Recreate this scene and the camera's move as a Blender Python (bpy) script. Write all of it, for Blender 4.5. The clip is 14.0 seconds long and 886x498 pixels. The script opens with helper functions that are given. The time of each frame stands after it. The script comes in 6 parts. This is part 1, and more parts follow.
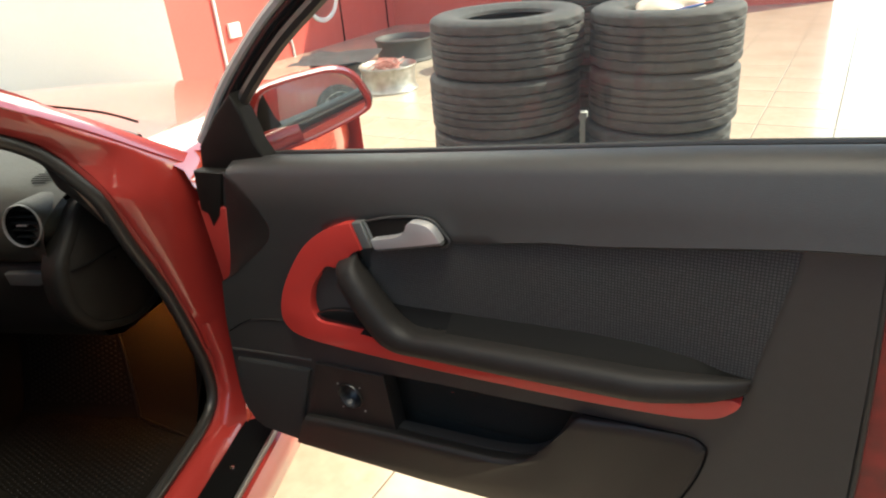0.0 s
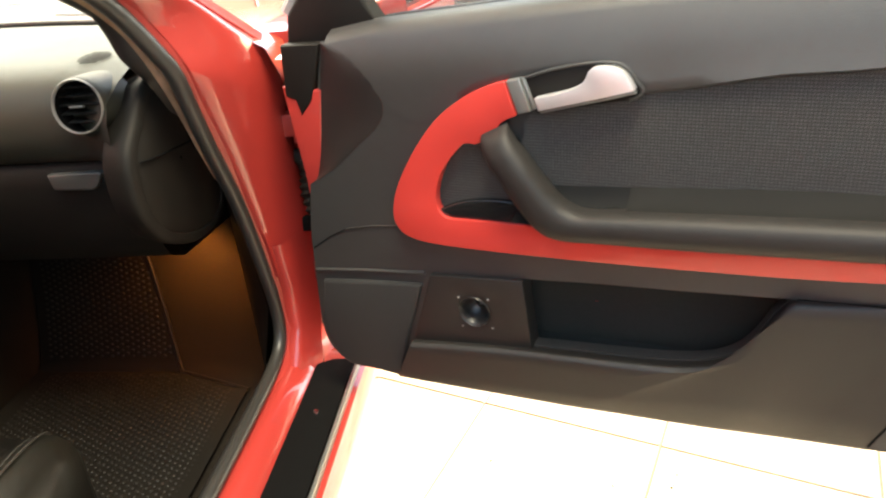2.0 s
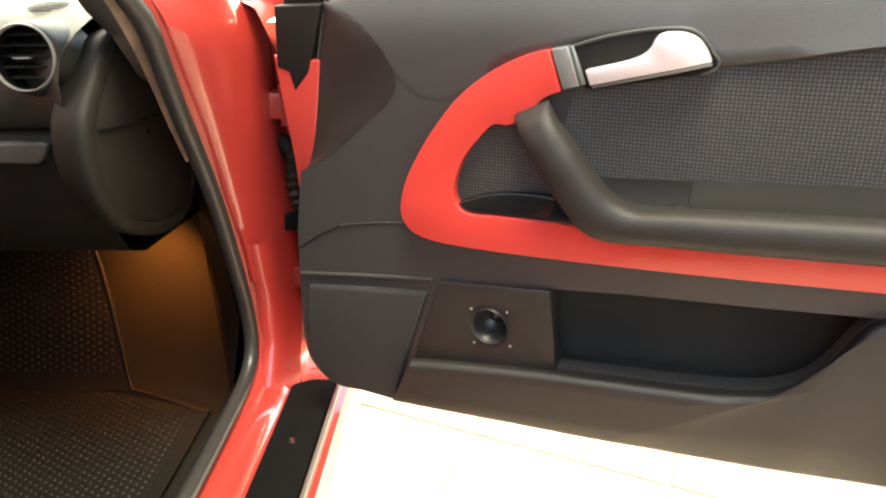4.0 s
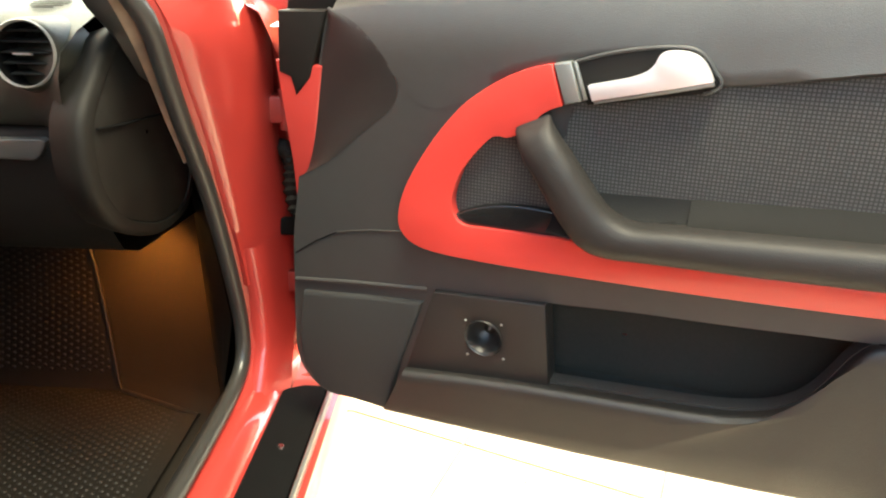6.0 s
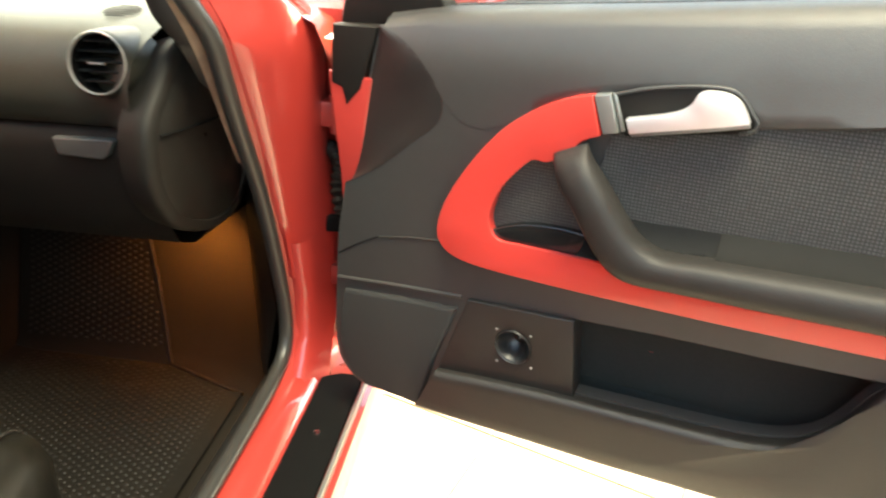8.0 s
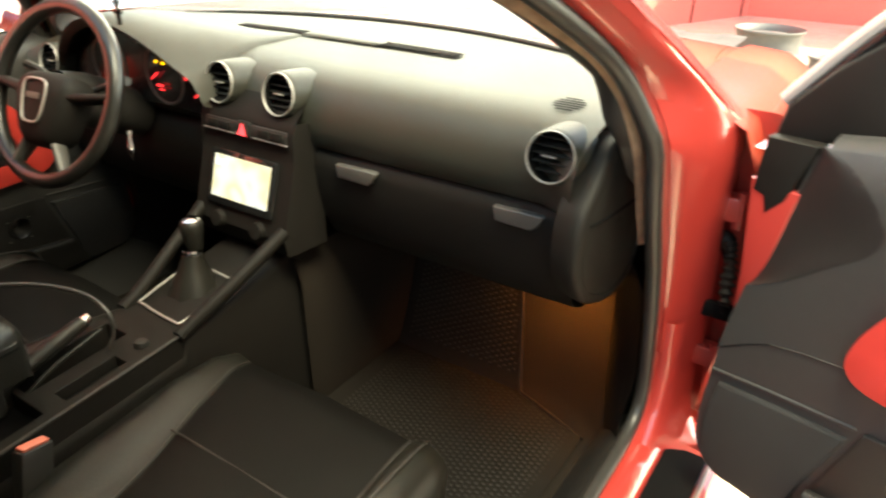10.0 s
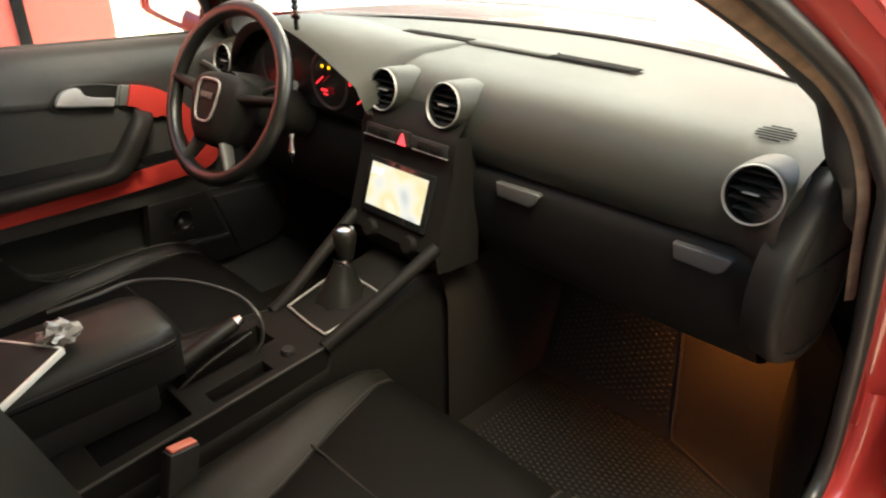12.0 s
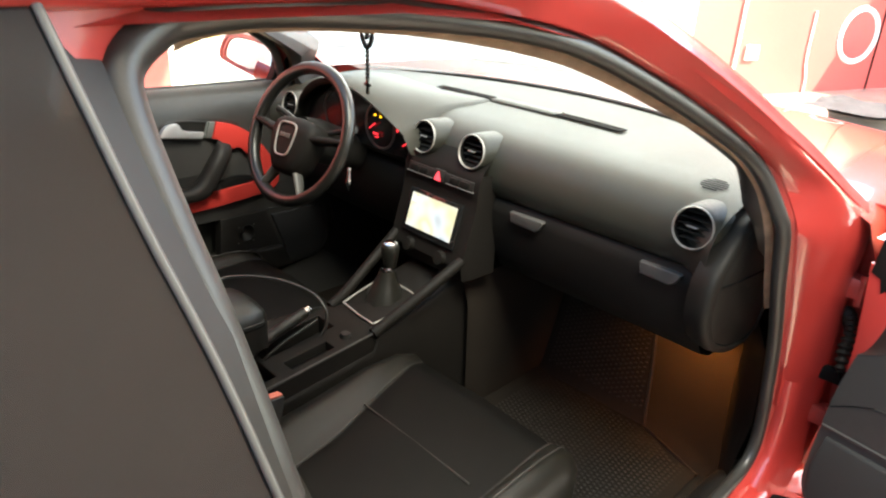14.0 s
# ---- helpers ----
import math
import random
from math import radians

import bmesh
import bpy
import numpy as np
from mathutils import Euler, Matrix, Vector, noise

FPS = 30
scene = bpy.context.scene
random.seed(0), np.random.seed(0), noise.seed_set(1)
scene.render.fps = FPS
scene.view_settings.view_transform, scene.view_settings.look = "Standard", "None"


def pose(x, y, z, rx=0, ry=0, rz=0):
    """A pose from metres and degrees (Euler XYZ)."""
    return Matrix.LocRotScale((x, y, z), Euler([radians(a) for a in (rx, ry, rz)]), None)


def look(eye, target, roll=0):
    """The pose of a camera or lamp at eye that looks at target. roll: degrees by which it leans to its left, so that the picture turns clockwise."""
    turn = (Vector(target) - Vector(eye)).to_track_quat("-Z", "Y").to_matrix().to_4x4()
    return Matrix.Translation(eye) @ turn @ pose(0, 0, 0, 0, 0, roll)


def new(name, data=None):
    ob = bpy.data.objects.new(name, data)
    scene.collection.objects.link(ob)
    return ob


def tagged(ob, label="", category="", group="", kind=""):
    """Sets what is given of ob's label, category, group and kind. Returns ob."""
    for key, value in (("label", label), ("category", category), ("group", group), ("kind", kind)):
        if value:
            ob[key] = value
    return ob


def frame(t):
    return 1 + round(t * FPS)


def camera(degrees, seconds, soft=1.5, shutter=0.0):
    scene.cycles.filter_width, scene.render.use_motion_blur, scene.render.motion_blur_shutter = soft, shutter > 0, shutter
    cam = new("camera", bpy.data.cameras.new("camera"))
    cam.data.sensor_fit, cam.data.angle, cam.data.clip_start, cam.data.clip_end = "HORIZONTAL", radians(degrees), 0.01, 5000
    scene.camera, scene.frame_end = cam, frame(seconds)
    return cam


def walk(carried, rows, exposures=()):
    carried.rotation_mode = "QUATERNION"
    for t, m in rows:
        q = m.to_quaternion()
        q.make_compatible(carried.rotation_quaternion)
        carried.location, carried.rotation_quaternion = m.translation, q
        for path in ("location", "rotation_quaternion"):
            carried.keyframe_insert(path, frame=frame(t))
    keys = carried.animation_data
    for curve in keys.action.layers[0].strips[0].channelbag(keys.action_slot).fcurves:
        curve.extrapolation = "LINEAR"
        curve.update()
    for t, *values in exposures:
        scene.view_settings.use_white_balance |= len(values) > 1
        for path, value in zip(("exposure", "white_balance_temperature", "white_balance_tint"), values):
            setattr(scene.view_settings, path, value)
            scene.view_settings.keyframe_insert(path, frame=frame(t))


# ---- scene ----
cam = camera(65.5, 14.0, soft=2.1, shutter=0.5)
PATH = [
    (0, (1.55, -0.961, 1.287), (1.186, 0.803, 0.417), -5.3),
    (0.5, (1.502, -0.97, 1.254), (1.13, 0.801, 0.402), -5.4),
    (1, (1.341, -0.992, 1.195), (1.162, 0.8, 0.324), -4.7),
    (1.5, (1.312, -0.959, 1.143), (1.068, 0.818, 0.259), -4.9),
    (2, (1.235, -0.903, 1.075), (0.992, 0.872, 0.184), -5.2),
    (2.5, (1.186, -0.862, 1.036), (1.028, 0.923, 0.147), -3.6),
    (3, (1.159, -0.826, 1.008), (1.015, 0.958, 0.116), -3.6),
    (3.5, (1.147, -0.8, 0.987), (1.023, 0.998, 0.121), -2.3),
    (4, (1.141, -0.787, 0.98), (1.026, 1.032, 0.156), -1.4),
    (6.5, (1.139, -0.779, 0.986), (1.049, 1.049, 0.179), 1.3),
    (7, (1.144, -0.765, 0.995), (1.067, 1.048, 0.156), 1.9),
    (7.2, (1.15, -0.759, 1.0), (1.073, 1.04, 0.129), 2.0),
    (9.3, (1.101, -0.87, 1.169), (0.395, 0.781, 0.29), 0.5),
    (9.5, (1.08, -0.866, 1.182), (0.301, 0.742, 0.283), 0.1),
    (10, (1.004, -0.862, 1.183), (0.02, 0.629, 0.284), 0.8),
    (10.5, (0.972, -0.84, 1.173), (-0.119, 0.575, 0.273), 0.5),
    (11, (0.937, -0.826, 1.174), (-0.21, 0.535, 0.26), -0.0),
    (11.5, (0.925, -0.823, 1.18), (-0.287, 0.488, 0.277), 0.3),
    (12, (0.905, -0.831, 1.178), (-0.358, 0.438, 0.287), 0.4),
    (12.5, (0.921, -0.854, 1.183), (-0.383, 0.38, 0.303), 0.4),
    (13, (0.979, -0.907, 1.228), (-0.34, 0.349, 0.401), 1.3),
    (13.5, (1.05, -1.03, 1.262), (-0.272, 0.229, 0.444), 3.2),
    (14, (1.108, -1.091, 1.302), (-0.194, 0.188, 0.482), 2.4),
]
EXPOSURES = [(0.0, 1.65, 7500, 2), (0.5, 2.0, 7700, 2), (1.0, 2.65, 7900, 2), (2.0, 3.1, 8200, 2), (3.0, 3.35, 8300, 2), (7.2, 3.58, 8200, -4), (9.5, 3.42, 8500, -4), (10.5, 3.28, 8300, -3), (11.0, 3.08, 8200, 2), (12.5, 2.97, 7700, 2), (13.0, 3.10, 7500, 2), (14.0, 3.15, 7000, 2)]
walk(cam, [(t, look(eye, target, roll)) for t, eye, target, roll in PATH], EXPOSURES)

# ---- light ----
world = bpy.data.worlds.new("sky")
scene.world = world
world.use_nodes = True
wn = world.node_tree
sky = wn.nodes.new("ShaderNodeTexSky")
sky.sky_type = "NISHITA"
sky.sun_disc = False
sky.sun_elevation = radians(42)
sky.sun_rotation = radians(63)
wn.nodes["Background"].inputs["Strength"].default_value = 0.15
wn.links.new(sky.outputs["Color"], wn.nodes["Background"].inputs["Color"])


def lamp(name, kind, energy, m, colour=(1, 1, 1), **more):
    data = bpy.data.lights.new(name, kind)
    data.energy, data.color = energy, colour
    if kind == "AREA":
        data.shape, data.size, data.size_y = "RECTANGLE", more["size"], more["size_y"]
    if kind in ("POINT", "SPOT"):
        data.shadow_soft_size = more.get("size", 0.02)
    if kind == "SUN":
        data.angle = radians(more.get("angle", 0.5))
    ob = new(name, data)
    ob.matrix_world = m
    return ob


lamp("sun", "SUN", 3.0, look((8, 4, 8), (0, 0, 0)), (1.0, 0.93, 0.84), angle=0.6)
# Added fill behind the car; no such source is known.
lamp("added_rear_fill", "AREA", 2.5, look((0.4, -3.95, 2.3), (1.0, 0.4, 0.8)), (1.0, 0.94, 0.86), size=3.0, size_y=1.1)
# Added fill that boosts the sky's light on the dashboard.
lamp("added_front_fill", "AREA", 62, look((-1.8, 3.6, 3.4), (0.2, 0.4, 0.8)), (1.0, 0.98, 0.93), size=4.5, size_y=2.4)
# Added overhead fill to lift the open door's lining; no lamp seen there.
lamp("added_overhead_fill", "AREA", 26, look((1.50, -0.60, 3.28), (1.45, -0.25, 0.8)), (1.0, 0.94, 0.84), size=1.4, size_y=1.1)
foot = lamp("footwell_lamp_glow", "SPOT", 0.85, look((0.545, 0.300, 0.515), (0.525, 0.350, 0.390)), (1.0, 0.36, 0.08), size=0.012)
foot.data.spot_size, foot.data.spot_blend = radians(140), 1.0

# ---- materials ----
def mat(name, base, rough=0.5, metal=0.0, dark=None, scale=60.0, amount=0.5, bump=0.0, bump_scale=400.0, coat=0.0, spec=0.5, stain=4.0):
    """A surface with grain (scale), slow stains (stain) and fine relief."""
    m = bpy.data.materials.new(name)
    m.use_nodes = True
    n, l = m.node_tree.nodes, m.node_tree.links
    b = n["Principled BSDF"]
    b.inputs["Metallic"].default_value = metal
    b.inputs["Coat Weight"].default_value = coat
    b.inputs["Coat Roughness"].default_value = 0.04
    b.inputs["Specular IOR Level"].default_value = spec
    co = n.new("ShaderNodeTexCoord")
    n1, n2 = n.new("ShaderNodeTexNoise"), n.new("ShaderNodeTexNoise")
    n1.inputs["Scale"].default_value, n2.inputs["Scale"].default_value = scale, stain
    n1.inputs["Detail"].default_value = n2.inputs["Detail"].default_value = 6
    for q in (n1, n2):
        l.new(co.outputs["Object"], q.inputs["Vector"])
    mix = n.new("ShaderNodeMix")
    mix.data_type, mix.blend_type = "FLOAT", "MIX"
    mix.inputs[0].default_value = 0.5
    l.new(n1.outputs["Fac"], mix.inputs[2])
    l.new(n2.outputs["Fac"], mix.inputs[3])
    ramp = n.new("ShaderNodeValToRGB")
    d = dark or tuple(c * (1 - amount * 0.5) for c in base)
    ramp.color_ramp.elements[0].position, ramp.color_ramp.elements[1].position = 0.36, 0.64
    ramp.color_ramp.elements[0].color, ramp.color_ramp.elements[1].color = (*d, 1), (*base, 1)
    l.new(mix.outputs[0], ramp.inputs["Fac"])
    l.new(ramp.outputs["Color"], b.inputs["Base Color"])
    rr = n.new("ShaderNodeMapRange")
    rr.inputs["To Min"].default_value, rr.inputs["To Max"].default_value = max(0.02, rough - 0.1 * rough), min(1, rough + 0.25 * rough)
    l.new(n2.outputs["Fac"], rr.inputs["Value"])
    l.new(rr.outputs["Result"], b.inputs["Roughness"])
    if bump:
        n3, bp = n.new("ShaderNodeTexNoise"), n.new("ShaderNodeBump")
        n3.inputs["Scale"].default_value, n3.inputs["Detail"].default_value = bump_scale, 2
        l.new(co.outputs["Object"], n3.inputs["Vector"])
        bp.inputs["Strength"].default_value, bp.inputs["Distance"].default_value = bump, 0.001
        l.new(n3.outputs["Fac"], bp.inputs["Height"])
        l.new(bp.outputs["Normal"], b.inputs["Normal"])
    return m


def glow(name, colour, strength):
    m = bpy.data.materials.new(name)
    m.use_nodes = True
    b = m.node_tree.nodes["Principled BSDF"]
    b.inputs["Base Color"].default_value = (0.02, 0.02, 0.02, 1)
    b.inputs["Emission Color"].default_value = (*colour, 1)
    b.inputs["Emission Strength"].default_value = strength
    return m


def glass_mat(name, tint=(0.9, 0.95, 0.93), rough=0.0):
    m = bpy.data.materials.new(name)
    m.use_nodes = True
    n, l = m.node_tree.nodes, m.node_tree.links
    out = n["Material Output"]
    n.remove(n["Principled BSDF"])
    tr, gl, mx, lw = n.new("ShaderNodeBsdfTransparent"), n.new("ShaderNodeBsdfGlossy"), n.new("ShaderNodeMixShader"), n.new("ShaderNodeLayerWeight")
    tr.inputs["Color"].default_value = (*tint, 1)
    gl.inputs["Roughness"].default_value = rough
    pw, ad = n.new("ShaderNodeMath"), n.new("ShaderNodeMath")
    pw.operation, pw.inputs[1].default_value = "POWER", 4.0
    ad.operation, ad.inputs[1].default_value, ad.inputs[2].default_value = "MULTIPLY_ADD", 0.9, 0.06
    l.new(lw.outputs["Facing"], pw.inputs[0])
    l.new(pw.outputs[0], ad.inputs[0])
    l.new(ad.outputs[0], mx.inputs["Fac"])
    l.new(tr.outputs["BSDF"], mx.inputs[1])
    l.new(gl.outputs["BSDF"], mx.inputs[2])
    l.new(mx.outputs["Shader"], out.inputs["Surface"])
    return m


RED = mat("red_car_paint", (0.395, 0.037, 0.031), 0.28, coat=1.0, amount=0.12, scale=900)
# Body red brightened towards orange: sun and sky glare put into the colour.
RED_SUNLIT = mat("sunlit_red_bonnet_paint", (0.55, 0.085, 0.050), 0.2, coat=1.0, amount=0.12, scale=900)
RED_SUNLIT.node_tree.nodes["Principled BSDF"].inputs["Coat IOR"].default_value = 2.2
RED_TRIM = mat("red_painted_trim", (0.54, 0.048, 0.040), 0.20, coat=0.5, amount=0.08, scale=900)
# Duller red, darker and blotchier than the body red.
RED_DULL = mat("dull_darker_red", (0.34, 0.022, 0.018), 0.45, coat=0.3, dark=(0.14, 0.020, 0.016), scale=22, stain=9)
PLASTIC = mat("black_soft_plastic", (0.0235, 0.0212, 0.0188), 0.50, amount=0.25, bump=0.35, bump_scale=900)
PLASTIC_HARD = mat("black_hard_plastic", (0.0135, 0.0128, 0.0112), 0.47, amount=0.25, bump=0.2, bump_scale=1200)
PLASTIC_GLOSS = mat("gloss_black_plastic", (0.012, 0.012, 0.012), 0.12, amount=0.2)
DASH = mat("dark_grey_dash_skin", (0.0240, 0.0240, 0.0178), 0.46, spec=0.4, amount=0.2, bump=0.5, bump_scale=700)
PLASTIC_DOOR = mat("black_soft_door_skin", (0.0370, 0.0362, 0.0345), 0.40, amount=0.22, bump=0.35, bump_scale=900)
# Armrest top and switch hollow coloured darker to stand for their shade.
ARM_TOP_SHADED = mat("shaded_black_armrest_top", (0.0070, 0.0068, 0.0064), 0.6, amount=0.3, bump=0.4, bump_scale=700, spec=0.12)
CAP_SKIN = mat("dull_black_end_cover", (0.0088, 0.0078, 0.0064), 0.55, amount=0.3, bump=0.3, bump_scale=900, spec=0.2)
RED_FLANGE = mat("red_flange_paint", (0.375, 0.032, 0.026), 0.42, coat=0.15, amount=0.15, scale=500)
STUD = mat("worn_mat_stud", (0.0125, 0.0102, 0.0078), 0.42, amount=0.4, spec=0.20)
ARM = mat("black_armrest_leather", (0.0205, 0.0186, 0.0174), 0.50, amount=0.3, bump=0.4, bump_scale=700, spec=0.25)
LOWER = mat("black_grained_hard_lining", (0.0142, 0.0132, 0.0118), 0.46, amount=0.25, bump=0.5, bump_scale=800)
INNER = mat("matt_black_inner_plastic", (0.0085, 0.0074, 0.0061), 0.58, amount=0.3, bump=0.3, bump_scale=900, spec=0.18)
DARK = mat("near_black_void", (0.006, 0.006, 0.006), 0.9, amount=0.2, spec=0.05)
RUBBER = mat("black_seal_rubber", (0.030, 0.0288, 0.0265), 0.36, amount=0.3, bump=0.1)
HORN = mat("satin_black_horn", (0.016, 0.015, 0.014), 0.30, amount=0.2)
LEATHER = mat("black_seat_leather", (0.0125, 0.0120, 0.0098), 0.38, spec=0.32, amount=0.3, bump=0.5, bump_scale=500)
POCKET_FELT = mat("grey_green_pocket_lining", (0.0270, 0.0285, 0.0255), 0.75, spec=0.15, amount=0.3, scale=200, bump=0.3, bump_scale=900)
# Darker leather copy: the cushion centre's weaker light is put into its colour.
SHADED_LEATHER = mat("shaded_seat_leather", (0.0058, 0.0054, 0.0046), 0.55, spec=0.11, amount=0.3, scale=500, bump=0.6, bump_scale=900)
CARPET = mat("black_carpet", (0.0165, 0.0130, 0.0098), 0.95, spec=0.1, amount=0.6, scale=300, bump=1.0, bump_scale=900)
HANDLE_GREY = mat("grey_handle_plastic", (0.074, 0.070, 0.064), 0.42, metal=0.2, amount=0.15)
MAT_RUBBER = mat("black_mat_rubber", (0.0118, 0.0096, 0.0074), 0.6, amount=0.4, bump=0.4, bump_scale=700, spec=0.12)
TUNNEL = mat("dark_tunnel_carpet", (0.0195, 0.0155, 0.0120), 0.95, spec=0.1, amount=0.6, scale=300, bump=1.0, bump_scale=900)
SILVER = mat("satin_silver", (0.80, 0.80, 0.80), 0.36, metal=0.75, amount=0.1)
DULL_SILVER = mat("dull_silver_plastic", (0.30, 0.29, 0.27), 0.40, metal=0.35, amount=0.15)
CHROME = mat("bright_chrome", (0.75, 0.75, 0.76), 0.12, metal=1.0, amount=0.1)
GREY = mat("satin_grey_cap", (0.22, 0.23, 0.22), 0.34, metal=0.55, amount=0.15)
RIM_LEATHER = mat("worn_glossy_wheel_leather", (0.012, 0.0115, 0.010), 0.27, amount=0.3, bump=0.3, bump_scale=600)
DULL_DARK = mat("dull_dark_grey_plastic", (0.075, 0.072, 0.065), 0.4, amount=0.25)
BRIGHT_EDGE = mat("bright_brushed_edge", (0.70, 0.68, 0.62), 0.5, metal=0.2, amount=0.2)
PALE_EDGE = mat("pale_worn_edge", (0.42, 0.41, 0.38), 0.35, amount=0.3)
TAN = mat("worn_tan_trim_edge", (0.30, 0.20, 0.13), 0.8, dark=(0.17, 0.11, 0.07), scale=40, stain=12)
# Bluish film: dirt on the pane plus its veiling reflections, painted in.
HAZED = glass_mat("hazed_window_glass")
dn = HAZED.node_tree
surf = dn.nodes["Material Output"].inputs["Surface"].links[0].from_socket
haze, veil, dmix = dn.nodes.new("ShaderNodeBsdfDiffuse"), dn.nodes.new("ShaderNodeTexNoise"), dn.nodes.new("ShaderNodeMixShader")
haze.inputs["Color"].default_value = (0.62, 0.68, 0.72, 1)
veil.inputs["Scale"].default_value, veil.inputs["Detail"].default_value = 5.0, 5
vr = dn.nodes.new("ShaderNodeMapRange")
vr.inputs["To Min"].default_value, vr.inputs["To Max"].default_value = 0.0, 0.10
dn.links.new(veil.outputs["Fac"], vr.inputs["Value"])
dn.links.new(vr.outputs["Result"], dmix.inputs["Fac"])
dn.links.new(surf, dmix.inputs[1])
dn.links.new(haze.outputs["BSDF"], dmix.inputs[2])
dn.links.new(dmix.outputs["Shader"], dn.nodes["Material Output"].inputs["Surface"])
# Pale translucent film puts the glare of the bright outdoors into the glass.
SCREEN_GLASS = glass_mat("glare_veiled_windscreen_glass")
dn = SCREEN_GLASS.node_tree
surf = dn.nodes["Material Output"].inputs["Surface"].links[0].from_socket
haze, veil, dmix = dn.nodes.new("ShaderNodeBsdfTranslucent"), dn.nodes.new("ShaderNodeTexNoise"), dn.nodes.new("ShaderNodeMixShader")
haze.inputs["Color"].default_value = (0.78, 0.78, 0.76, 1)
veil.inputs["Scale"].default_value, veil.inputs["Detail"].default_value = 4.0, 5
vr = dn.nodes.new("ShaderNodeMapRange")
vr.inputs["To Min"].default_value, vr.inputs["To Max"].default_value = 0.05, 0.30
dn.links.new(veil.outputs["Fac"], vr.inputs["Value"])
dn.links.new(vr.outputs["Result"], dmix.inputs["Fac"])
dn.links.new(surf, dmix.inputs[1])
dn.links.new(haze.outputs["BSDF"], dmix.inputs[2])
dn.links.new(dmix.outputs["Shader"], dn.nodes["Material Output"].inputs["Surface"])
MIRROR = mat("mirror_glass", (0.85, 0.87, 0.87), 0.02, metal=1.0, amount=0.02)
TYRE = mat("dusty_tyre_rubber", (0.058, 0.060, 0.062), 0.75, dark=(0.028, 0.029, 0.031), scale=30, stain=6, bump=0.4, bump_scale=300)
ALLOY = mat("dull_alloy", (0.45, 0.43, 0.40), 0.42, metal=0.7, dark=(0.26, 0.24, 0.21), scale=25)
WALL_RED = mat("red_gloss_wall_paint", (0.62, 0.115, 0.095), 0.35, amount=0.2, stain=1.2)
WALL_WHITE = mat("white_wall_paint", (0.80, 0.79, 0.76), 0.6, amount=0.08, stain=1.0)
WALL_BROWN = mat("dull_brown_wall_paint", (0.18, 0.145, 0.125), 0.7, amount=0.3, stain=1.0)
TILE = mat("cream_floor_tile", (0.52, 0.45, 0.35), 0.22, dark=(0.43, 0.36, 0.27), scale=18, stain=2.2, coat=0.3)
GROUT = mat("grey_grout", (0.17, 0.14, 0.11), 0.9, amount=0.4)
CONCRETE = mat("pale_concrete", (0.52, 0.50, 0.46), 0.85, amount=0.4, scale=12, stain=0.8)

# ---- mesh helpers ----
UP = Vector((0, 0, 1))


def curve2(pts, steps=6, closed=False):
    """A smooth line through the points."""
    pts = [Vector(p) for p in pts]
    n = len(pts)
    out = []
    for i in range(n if closed else n - 1):
        p0 = pts[(i - 1) % n] if closed or i else pts[0]
        p1, p2 = pts[i % n], pts[(i + 1) % n]
        p3 = pts[(i + 2) % n] if closed or i + 2 < n else pts[-1]
        for k in range(steps):
            t = k / steps
            out.append(0.5 * (2 * p1 + (p2 - p0) * t + (2 * p0 - 5 * p1 + 4 * p2 - p3) * t * t + (3 * p1 - p0 - 3 * p2 + p3) * t ** 3))
    if not closed:
        out.append(pts[-1])
    return out


def loft(sections, close_ring=False, caps=False):
    """A skin over rows of points of equal length."""
    bm = bmesh.new()
    rows = [[bm.verts.new(p) for p in s] for s in sections]
    k = len(rows[0])
    for a, b in zip(rows, rows[1:]):
        for i in range(k if close_ring else k - 1):
            j = (i + 1) % k
            try:
                bm.faces.new((a[i], a[j], b[j], b[i]))
            except ValueError:
                pass
    if caps:
        for r in (rows[0], rows[-1]):
            try:
                bm.faces.new(r)
            except ValueError:
                pass
    bmesh.ops.remove_doubles(bm, verts=bm.verts, dist=1e-5)
    bmesh.ops.recalc_face_normals(bm, faces=bm.faces)
    return bm


def tube(pts, r, sides=10, closed=False, flat=1.0, caps=True):
    """A round (or flattened) bar along a line; r may be a list."""
    pts = [Vector(p) for p in pts]
    n = len(pts)
    rows, side = [], None
    for i, p in enumerate(pts):
        a = pts[(i - 1) % n] if closed or i else p
        b = pts[(i + 1) % n] if closed or i < n - 1 else p
        d = (b - a).normalized()
        ref = side if side is not None else (UP if abs(d.z) < 0.9 else Vector((1, 0, 0)))
        s = (ref - d * ref.dot(d)).normalized()
        side = s
        q = d.cross(s)
        rad = r[i] if isinstance(r, (list, tuple)) else r
        rows.append([p + s * (math.cos(6.28319 * k / sides) * rad * flat) + q * (math.sin(6.28319 * k / sides) * rad) for k in range(sides)])
    if closed:
        rows.append(rows[0])
    return loft(rows, True, caps and not closed)


